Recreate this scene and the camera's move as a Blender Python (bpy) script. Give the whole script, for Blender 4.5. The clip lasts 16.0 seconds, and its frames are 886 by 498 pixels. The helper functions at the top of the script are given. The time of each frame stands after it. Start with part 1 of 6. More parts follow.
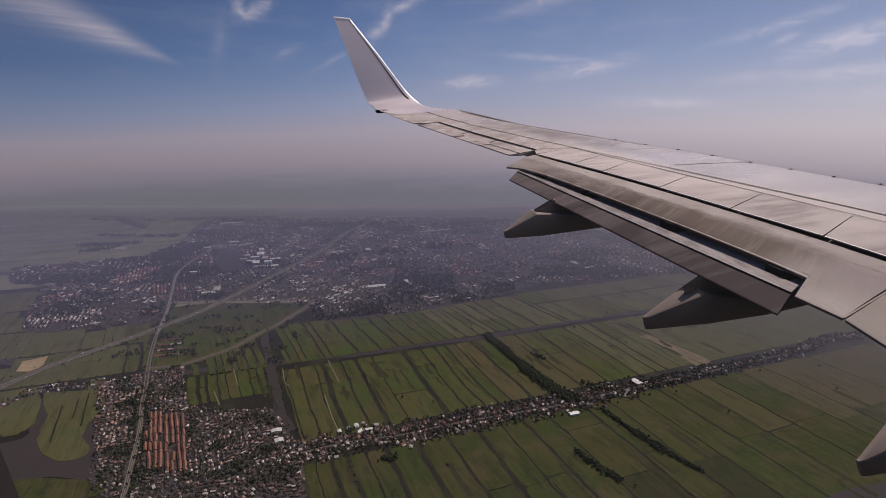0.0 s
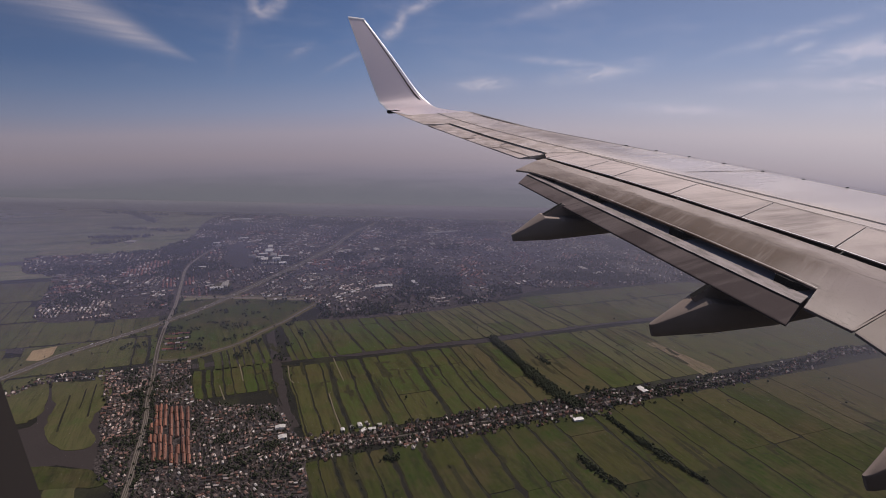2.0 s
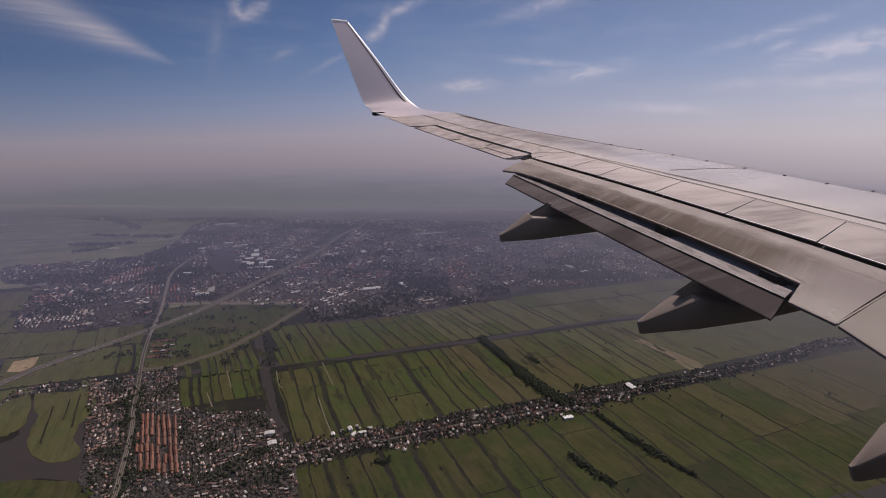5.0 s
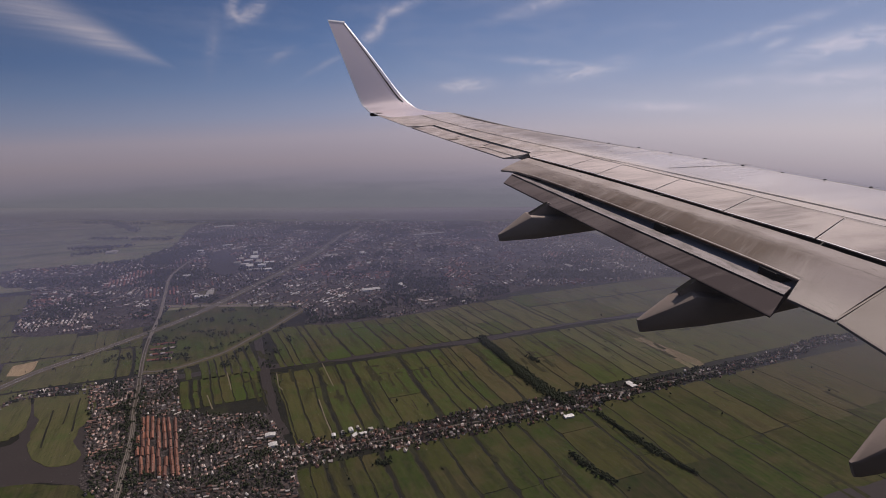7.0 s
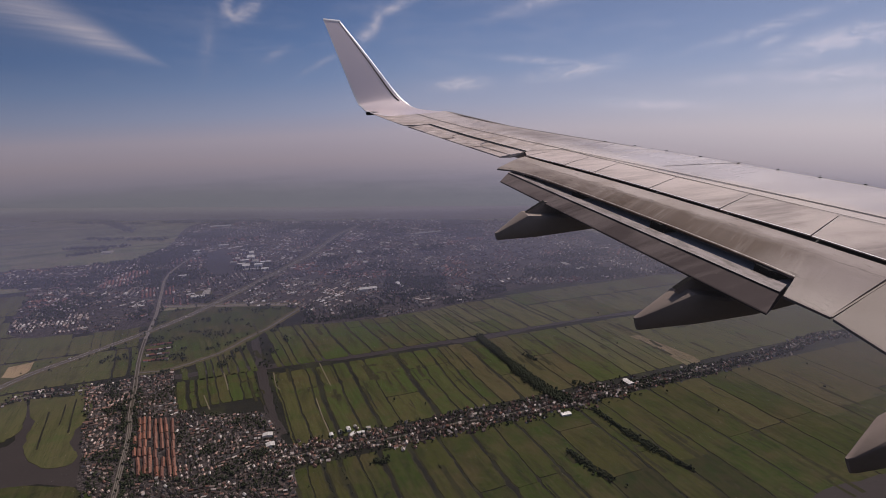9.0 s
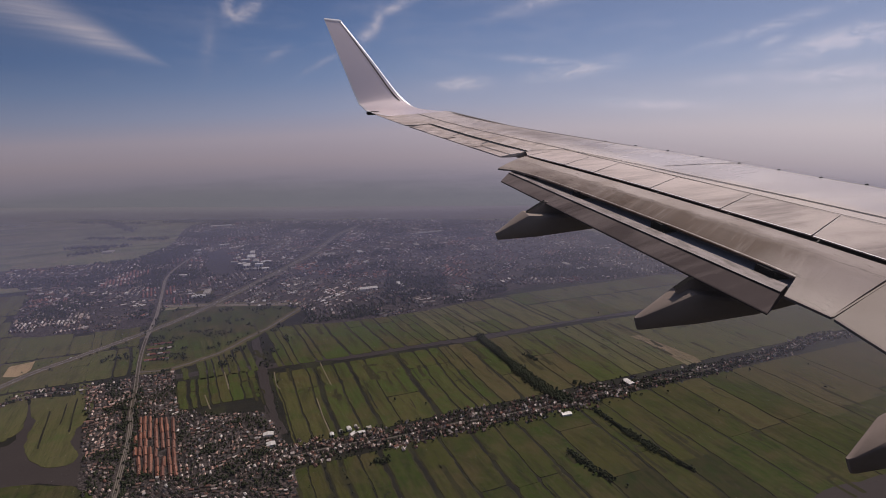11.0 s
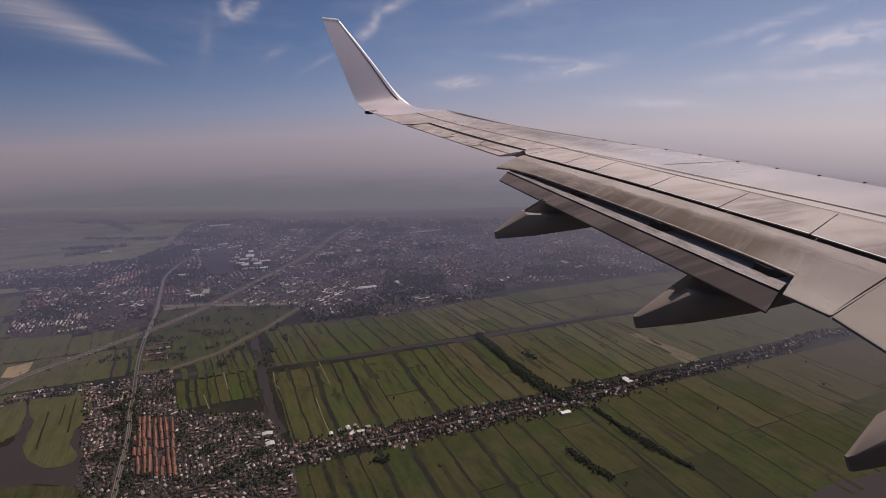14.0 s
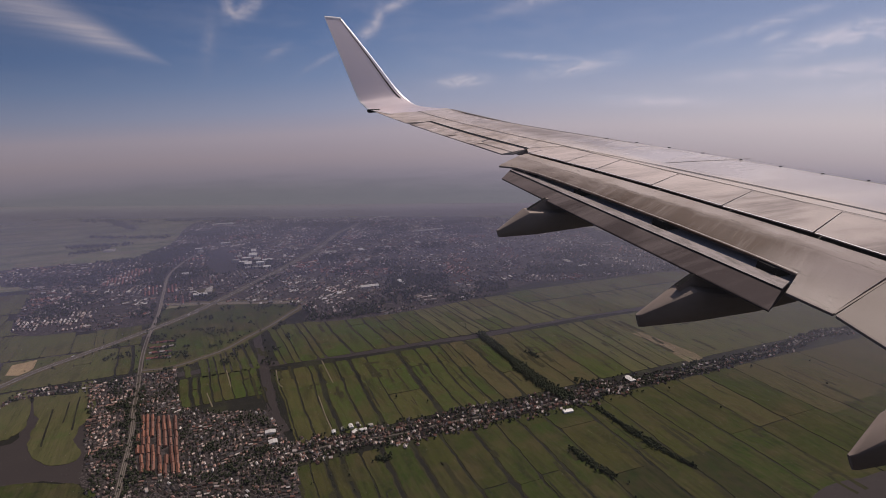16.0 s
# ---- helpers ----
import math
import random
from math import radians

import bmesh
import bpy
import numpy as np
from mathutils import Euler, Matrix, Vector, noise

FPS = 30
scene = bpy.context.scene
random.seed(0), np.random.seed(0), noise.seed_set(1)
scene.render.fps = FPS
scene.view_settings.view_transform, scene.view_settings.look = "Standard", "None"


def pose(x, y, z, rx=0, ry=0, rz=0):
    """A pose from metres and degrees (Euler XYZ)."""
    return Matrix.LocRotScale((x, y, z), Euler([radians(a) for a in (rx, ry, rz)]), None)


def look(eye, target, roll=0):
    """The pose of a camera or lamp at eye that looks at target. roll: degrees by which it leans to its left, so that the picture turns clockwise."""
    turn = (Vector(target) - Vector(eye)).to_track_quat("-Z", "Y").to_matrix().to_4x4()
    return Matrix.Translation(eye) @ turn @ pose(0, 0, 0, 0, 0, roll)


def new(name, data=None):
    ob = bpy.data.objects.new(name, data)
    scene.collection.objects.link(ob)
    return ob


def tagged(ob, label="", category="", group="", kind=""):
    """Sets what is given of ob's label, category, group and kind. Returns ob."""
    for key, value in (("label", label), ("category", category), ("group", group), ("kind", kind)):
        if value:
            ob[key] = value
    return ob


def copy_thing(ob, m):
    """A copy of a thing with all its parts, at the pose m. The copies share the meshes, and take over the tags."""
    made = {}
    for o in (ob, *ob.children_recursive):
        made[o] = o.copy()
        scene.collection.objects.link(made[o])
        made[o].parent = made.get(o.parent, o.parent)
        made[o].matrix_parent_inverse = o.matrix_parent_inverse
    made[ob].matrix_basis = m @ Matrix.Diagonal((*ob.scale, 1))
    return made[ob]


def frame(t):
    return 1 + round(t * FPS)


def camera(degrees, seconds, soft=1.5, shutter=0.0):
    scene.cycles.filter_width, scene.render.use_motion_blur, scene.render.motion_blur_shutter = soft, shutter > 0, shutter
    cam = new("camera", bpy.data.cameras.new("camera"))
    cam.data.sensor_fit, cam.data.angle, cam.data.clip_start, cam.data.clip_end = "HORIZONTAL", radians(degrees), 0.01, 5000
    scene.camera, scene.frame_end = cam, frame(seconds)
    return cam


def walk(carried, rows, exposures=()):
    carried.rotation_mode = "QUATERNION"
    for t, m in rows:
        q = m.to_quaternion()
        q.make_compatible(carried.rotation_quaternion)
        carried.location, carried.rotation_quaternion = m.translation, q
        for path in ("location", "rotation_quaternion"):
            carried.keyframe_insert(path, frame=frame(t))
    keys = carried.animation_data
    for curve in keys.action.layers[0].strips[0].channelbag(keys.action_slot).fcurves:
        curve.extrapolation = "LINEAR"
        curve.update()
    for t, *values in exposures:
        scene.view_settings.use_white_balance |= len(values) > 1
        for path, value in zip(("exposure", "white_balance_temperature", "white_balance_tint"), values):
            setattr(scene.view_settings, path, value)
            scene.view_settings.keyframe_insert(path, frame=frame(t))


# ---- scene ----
# ---------------------------------------------------------------- camera
cam = camera(82.0, 16.0, soft=0.6)
# seconds, place in metres, yaw, pitch and roll in degrees: a seat by the window, with a small sway only
ROWS = [
    (0.0, 0.0007, -0.0058, 800.0005, 0.730, -13.796, 0.164),
    (0.5, 0.0015, -0.0069, 800.0012, 1.006, -13.808, -0.047),
    (1.0, 0.0061, -0.0113, 800.0001, 1.428, -13.660, -0.463),
    (1.5, 0.0030, -0.0099, 800.0006, 1.326, -13.562, -0.766),
    (2.0, 0.0073, -0.0133, 799.9999, 1.942, -13.637, -1.096),
    (2.5, 0.0010, -0.0086, 800.0011, 1.215, -13.597, -1.104),
    (3.0, 0.0001, -0.0076, 800.0003, 1.075, -13.373, -1.193),
    (3.5, -0.0053, -0.0030, 800.0010, 0.492, -13.361, -0.979),
    (4.0, -0.0049, -0.0018, 800.0013, 0.272, -13.411, -0.637),
    (4.5, -0.0022, -0.0024, 800.0008, 0.331, -13.472, -0.534),
    (7.0, 0.0006, -0.0021, 799.9985, 0.112, -13.453, 0.086),
    (7.5, 0.0002, -0.0009, 800.0003, 0.088, -13.471, 0.077),
    (8.0, 0.0000, 0.0000, 800.0000, -0.058, -13.539, 0.241),
    (8.5, -0.0003, 0.0014, 800.0004, -0.153, -13.533, 0.247),
    (9.0, -0.0008, 0.0034, 800.0008, -0.309, -13.597, 0.272),
    (11.5, -0.0006, 0.0025, 799.9998, -0.204, -13.616, 0.256),
    (12.0, -0.0009, 0.0034, 800.0023, -0.219, -13.607, 0.322),
    (12.5, 0.0001, -0.0005, 799.9999, -0.100, -13.643, 0.234),
    (13.0, -0.0006, 0.0022, 800.0011, -0.061, -13.761, 0.153),
    (13.5, -0.0010, 0.0042, 799.9995, -0.215, -13.748, 0.314),
    (14.0, -0.0018, 0.0074, 800.0013, -0.408, -13.723, 0.364),
    (14.5, -0.0012, 0.0050, 799.9998, -0.480, -13.712, 0.411),
    (15.0, -0.0010, 0.0043, 800.0008, -0.436, -13.729, 0.419),
    (15.5, -0.0002, 0.0009, 800.0003, -0.163, -13.810, 0.441),
    (16.0, -0.0006, 0.0027, 800.0005, -0.141, -13.882, 0.429),
]
walk(cam, [(t, pose(x, y, z, 90 + pitch, roll, yaw)) for t, x, y, z, yaw, pitch, roll in ROWS],
     exposures=[(0.0, 0.0, 6500, 10), (9.0, 0.0, 6520, 10), (12.0, 0.0, 6660, 10), (16.0, 0.0, 6680, 10)])

# the aircraft's own axes: x ahead, y to the left wing tip, z up
AIR = pose(11.7886, 1.2234, 797.9641, 6.1064, -2.3148, 12.9629)
EYE = Vector((-11.671, 1.711, 2.341))

# ---------------------------------------------------------------- world and sun
SUN_EL, SUN_AZ = radians(58), radians(48)      # azimuth from +y towards +x


class Nodes:
    """Short hand for a node tree."""

    def __init__(self, tree):
        self.tree = tree

    def add(self, kind, operation=None, blend=None, clamp=False):
        n = self.tree.nodes.new(kind)
        if operation:
            n.operation = operation
        if blend:
            n.data_type, n.blend_type = "RGBA", blend
        if clamp:
            n.use_clamp = True
        return n

    def put(self, socket, value):
        if isinstance(value, bpy.types.NodeSocket):
            self.tree.links.new(value, socket)
        elif value is not None:
            if isinstance(value, (tuple, list)) and len(value) == 3 and socket.type == "RGBA":
                value = (*value, 1)
            socket.default_value = value

    def math(self, op, a, b=None, c=None, clamp=False):
        n = self.add("ShaderNodeMath", op, None, clamp)
        for s, v in zip(n.inputs, (a, b, c)):
            self.put(s, v)
        return n.outputs[0]

    def mix(self, fac, a, b, blend="MIX"):
        n = self.add("ShaderNodeMix", None, blend)
        self.put(n.inputs["Factor"], fac)
        self.put(n.inputs[6], a)
        self.put(n.inputs[7], b)
        return n.outputs[2]

    def ramp(self, fac, stops):
        n = self.add("ShaderNodeValToRGB")
        self.put(n.inputs[0], fac)
        el = n.color_ramp.elements
        while len(el) < len(stops):
            el.new(0.5)
        for e, (at, c) in zip(el, stops):
            e.position = at
            e.color = (*c, 1) if isinstance(c, tuple) else (c, c, c, 1)
        return n.outputs[0]

    def noise(self, vec, scale, detail=3, rough=0.55, dist=0.0):
        n = self.add("ShaderNodeTexNoise")
        self.put(n.inputs["Vector"], vec)
        for key, v in (("Scale", scale), ("Detail", detail), ("Roughness", rough), ("Distortion", dist)):
            n.inputs[key].default_value = v
        return n.outputs[0]

    def mapping(self, vec, scale=(1, 1, 1), rot=(0, 0, 0), loc=(0, 0, 0)):
        n = self.add("ShaderNodeMapping")
        self.put(n.inputs[0], vec)
        n.inputs[1].default_value, n.inputs[2].default_value, n.inputs[3].default_value = loc, rot, scale
        return n.outputs[0]


def along(k, p, degrees, long, across):
    """Coordinates for grain that runs in a direction of the plan, given in degrees from +x."""
    return k.mapping(k.mapping(p, rot=(0, 0, radians(-degrees))), (long, across, 1))


def make_world():
    w = bpy.data.worlds.new("sky")
    scene.world = w
    w.use_nodes = True
    w.node_tree.nodes.clear()
    k = Nodes(w.node_tree)
    way = k.add("ShaderNodeTexCoord").outputs["Generated"]
    sep = k.add("ShaderNodeSeparateXYZ")
    k.put(sep.inputs[0], way)
    x, y, z = sep.outputs
    el = k.math("ARCSINE", z)
    az = k.math("ARCTAN2", x, y)
    sky = k.add("ShaderNodeTexSky")
    sky.sky_type, sky.sun_disc, sky.sun_elevation, sky.sun_rotation = "NISHITA", False, SUN_EL, SUN_AZ
    sky.altitude, sky.dust_density, sky.ozone_density = 800, 1.5, 1.5
    high = k.mix(1.0, sky.outputs[0], (0.062, 0.062, 0.066), "MULTIPLY")
    # hazy air near the horizon, from 12 degrees below it to 20 above
    # away from the sun the blue reaches lower
    west = k.math("MULTIPLY", k.math("MULTIPLY_ADD", az, -1 / 0.62, -0.08, clamp=True), k.math("MULTIPLY_ADD", el, 1 / radians(9), 0.45, clamp=True))
    e01 = k.math("MULTIPLY_ADD", k.math("MULTIPLY_ADD", west, radians(4.4), el), 1 / radians(32), 12 / 32, clamp=True)
    low = k.ramp(e01, [(0.05, (0.150, 0.147, 0.172)), (0.144, (0.170, 0.164, 0.200)), (0.20, (0.226, 0.204, 0.258)), (0.27, (0.315, 0.270, 0.318)), (0.36, (0.370, 0.330, 0.400)),
                       (0.45, (0.280, 0.312, 0.450)), (0.56, (0.186, 0.254, 0.428)), (0.68, (0.118, 0.190, 0.374)),
                       (0.82, (0.088, 0.146, 0.312)), (1.0, (0.072, 0.124, 0.280))])
    flat = k.add("ShaderNodeCombineXYZ")
    k.put(flat.inputs[0], k.math("MULTIPLY", az, 7.0))
    k.put(flat.inputs[1], k.math("MULTIPLY", el, 60.0))
    strip = k.math("MULTIPLY", k.ramp(k.noise(flat.outputs[0], 1.3, 5, 0.6), [(0.42, 0.0), (0.66, 1.0)]), k.math("MULTIPLY", k.math("MULTIPLY_ADD", el, -14.0, -1.05, clamp=True), k.math("MULTIPLY_ADD", el, 1 / radians(2.2), 9.0 / 2.2, clamp=True)))
    low = k.mix(k.math("MULTIPLY", strip, 0.65), low, (0.128, 0.130, 0.166))
    plain = k.math("MULTIPLY", k.math("MULTIPLY_ADD", az, -1 / 0.5, 0.1, clamp=True), k.math("MULTIPLY_ADD", el, -1 / radians(1.8), -5.0 / 1.8, clamp=True))
    low = k.mix(k.math("MULTIPLY", plain, 0.55), low, (0.158, 0.157, 0.180))
    up = k.math("MULTIPLY_ADD", el, 1 / radians(25), -0.6, clamp=True)
    col = k.mix(up, low, high)
    east = k.math("MULTIPLY", k.math("MULTIPLY_ADD", az, 1 / 0.9, 0.25, clamp=True), k.math("MULTIPLY_ADD", el, 1 / radians(6), 1.0, clamp=True))
    col = k.mix(k.math("MULTIPLY", east, k.math("MULTIPLY_ADD", k.math("MULTIPLY_ADD", el, -1 / radians(7), 1.0, clamp=True), 0.26, 0.20)), col, (0.52, 0.468, 0.458))
    # thin cirrus: azimuth and elevation, slant, half length, half width, strength
    fine = k.noise(k.mapping(way, (9, 9, 22)), 2.6, 7, 0.62, 1.0)
    wisp = k.ramp(fine, [(0.38, 0.0), (0.66, 1.0)])
    CIRRUS = [
        ((-0.3374, 0.1890), 28, 0.030, 0.010, 0.70), ((-0.3631, 0.1839), -55, 0.018, 0.008, 0.6), ((-0.3650, 0.2008), 70, 0.022, 0.008, 0.5), ((-0.3520, 0.1786), -5, 0.02, 0.007, 0.6),
        ((-0.1342, 0.1606), 48, 0.028, 0.010, 0.55), ((-0.1172, 0.1795), 60, 0.025, 0.010, 0.6), ((-0.0798, 0.2056), 22, 0.035, 0.008, 0.55), ((-0.2142, 0.1118), 28, 0.04, 0.005, 0.28),
        ((0.0394, 0.0756), 3, 0.045, 0.010, 0.68), ((0.2448, 0.0958), 8, 0.07, 0.012, 0.60), ((0.1838, 0.1147), -5, 0.08, 0.006, 0.40), ((0.3021, 0.1109), 14, 0.04, 0.008, 0.35),
        ((0.3829, 0.0349), -2, 0.09, 0.009, 0.48), ((0.5382, 0.1467), 14, 0.09, 0.008, 0.42), ((0.6042, 0.1137), 14, 0.05, 0.015, 0.72), ((0.6532, 0.1232), 8, 0.06, 0.016, 0.70),
        ((0.5242, 0.0723), 3, 0.07, 0.009, 0.36), ((0.6540, 0.0736), 3, 0.09, 0.011, 0.58), ((0.1748, 0.2102), 14, 0.09, 0.010, 0.36), ((-0.4032, 0.1363), 78, 0.04, 0.010, 0.20),
        ((-0.2946, 0.1229), 30, 0.025, 0.007, 0.26), ((0.5484, 0.1255), 20, 0.02, 0.007, 0.4), ((0.6777, 0.0447), 4, 0.08, 0.012, 0.3),
    ]
    total = None
    for (a0, e0), slant, length, width, power in CIRRUS:
        c, s = math.cos(radians(slant)), math.sin(radians(slant))
        da, de = k.math("SUBTRACT", az, a0), k.math("SUBTRACT", el, e0)
        u = k.math("ADD", k.math("MULTIPLY", da, c / length), k.math("MULTIPLY", de, s / length))
        v = k.math("ADD", k.math("MULTIPLY", da, -s / width), k.math("MULTIPLY", de, c / width))
        r = k.math("ADD", k.math("MULTIPLY", u, u), k.math("MULTIPLY", v, v))
        m = k.math("MULTIPLY", k.math("EXPONENT", k.math("MULTIPLY", r, -1.0)), power * (0.8 if a0 > 0.1 else 0.9))
        total = m if total is None else k.math("MAXIMUM", total, m)
    # one broad fan of cirrus that narrows to a point
    c, sn = math.cos(radians(-22)), math.sin(radians(-22))
    da, de = k.math("ADD", az, 0.4650), k.math("SUBTRACT", el, 0.0965)
    u = k.math("ADD", k.math("MULTIPLY", da, -c), k.math("MULTIPLY", de, -sn))
    v = k.math("ADD", k.math("MULTIPLY", da, -sn), k.math("MULTIPLY", de, c))
    half = k.math("MULTIPLY_ADD", k.math("MAXIMUM", u, 0.0), 0.13, 0.003)
    fan = k.math("EXPONENT", k.math("MULTIPLY", k.math("POWER", k.math("ABSOLUTE", k.math("DIVIDE", v, half)), 2.0), -1.0))
    fan = k.math("MULTIPLY", fan, k.math("MULTIPLY", k.math("MULTIPLY_ADD", u, 9.0, 0.05, clamp=True), k.math("MULTIPLY_ADD", u, -2.2, 1.1, clamp=True)))
    grain = k.noise(along(k, flat.outputs[0], -22, 0.8, 2.2), 1.2, 5, 0.6)
    fan = k.math("MULTIPLY", fan, k.math("MULTIPLY_ADD", grain, 1.0, 0.12))
    soft = k.noise(k.mapping(way, (3, 3, 12)), 2.2, 4, 0.6, 0.3)
    veil = k.math("MULTIPLY", k.ramp(soft, [(0.50, 0.0), (0.80, 0.10)]), k.math("MULTIPLY_ADD", el, 5.0, 0.1, clamp=True))
    cover = k.math("ADD", k.math("MULTIPLY", total, k.math("MULTIPLY_ADD", wisp, 0.85, 0.25)), k.math("MAXIMUM", veil, fan), clamp=True)
    col = k.mix(cover, col, (0.60, 0.54, 0.60))
    # brighter air on the sun's side
    side = k.math("MULTIPLY_ADD", k.math("COSINE", k.math("SUBTRACT", az, radians(70))), 0.46, 0.865)
    above = k.math("MULTIPLY_ADD", k.math("MULTIPLY_ADD", el, 1 / radians(8), 1.0, clamp=True), 0.65, 0.35)
    side = k.math("MULTIPLY_ADD", k.math("SUBTRACT", side, 1.0), above, 1.0)
    tone = k.add("ShaderNodeCombineXYZ")
    for s in tone.inputs:
        k.put(s, side)
    col = k.mix(1.0, col, tone.outputs[0], "MULTIPLY")
    bg = k.add("ShaderNodeBackground")
    k.put(bg.inputs[0], col)
    bg.inputs[1].default_value = 1.0
    out = k.add("ShaderNodeOutputWorld")
    k.put(out.inputs[0], bg.outputs[0])


make_world()
sun_way = Vector((math.sin(SUN_AZ) * math.cos(SUN_EL), math.cos(SUN_AZ) * math.cos(SUN_EL), math.sin(SUN_EL)))
sun = new("sun", bpy.data.lights.new("sun", "SUN"))
sun.data.energy, sun.data.angle, sun.data.color = 2.75, radians(0.6), (1.0, 0.87, 0.79)
sun.matrix_world = look(Vector((0, 0, 900)) + sun_way * 50, (0, 0, 900))
scene.view_settings.exposure = 0.0

# ---------------------------------------------------------------- materials


def material(name, build, rough=0.6, metal=0.0, spec=0.5):
    m = bpy.data.materials.new(name)
    m.use_nodes = True
    k = Nodes(m.node_tree)
    b = m.node_tree.nodes["Principled BSDF"]
    b.inputs["Roughness"].default_value, b.inputs["Metallic"].default_value = rough, metal
    b.inputs["Specular IOR Level"].default_value = spec
    got = build(k)
    col, rgh, hgt, dist = (tuple(got) + (None,) * 4)[:4] if isinstance(got, tuple) and len(got) != 3 else (got, None, None, None)
    k.put(b.inputs["Base Color"], col)
    if rgh is not None:
        k.put(b.inputs["Roughness"], rgh)
    if hgt is not None:
        bump = k.add("ShaderNodeBump")
        bump.inputs["Strength"].default_value, bump.inputs["Distance"].default_value = 0.6, dist or 0.01
        k.put(bump.inputs["Height"], hgt)
        k.put(b.inputs["Normal"], bump.outputs[0])
    return m


def coords(k, kind="Object"):
    return k.add("ShaderNodeTexCoord").outputs[kind]


def place(k):
    return k.add("ShaderNodeNewGeometry").outputs["Position"]


def island(k):
    return k.add("ShaderNodeNewGeometry").outputs["Random Per Island"]


def object_random(k):
    return k.add("ShaderNodeObjectInfo").outputs["Random"]


def skin(base, dirt, amount, rough=0.38, inboard=0.8):
    """Painted metal skin with soot and oil streaked along the air's flow; inboard sets how much shade is painted in
    towards the root.
    """
    def build(k):
        p = coords(k)
        flow = k.mapping(p, rot=(0, 0, radians(-4)))
        streak = k.noise(k.mapping(flow, (0.6, 5.5, 1)), 1.0, 6, 0.65)
        broad = k.noise(k.mapping(p, (0.8, 1.3, 1)), 0.9, 3, 0.5)
        speck = k.noise(p, 26, 2, 0.6)
        d = k.math("MULTIPLY", k.ramp(streak, [(0.40, 0.0), (0.68, 1.0)]), k.ramp(broad, [(0.38, 0.08), (0.62, 1.0)]))
        axis = k.add("ShaderNodeSeparateXYZ")
        k.put(axis.inputs[0], p)
        # weaker light towards the root, painted as a growing share of the dirt colour
        root = k.math("MULTIPLY", k.math("MULTIPLY_ADD", axis.outputs[1], -1 / 4.2, 10.0 / 4.2, clamp=True), inboard)
        d = k.math("ADD", k.math("MULTIPLY", d, amount), k.math("MULTIPLY", root, k.ramp(broad, [(0.3, 0.6), (0.7, 1.0)])), clamp=True)
        col = k.mix(d, base, dirt)
        col = k.mix(k.math("MULTIPLY", k.ramp(speck, [(0.55, 0.0), (0.8, 1.0)]), 0.25), col, dirt)
        return col, k.math("MULTIPLY_ADD", d, 0.2, rough), speck, 0.0015
    return build


# x of the long skin joint and of the flap's fold, as quadratics in y
SEAM_FIT = (0.01672, -0.82605, -0.31545)
FOLD_FIT = (-0.00099, -0.35406, -4.67115)


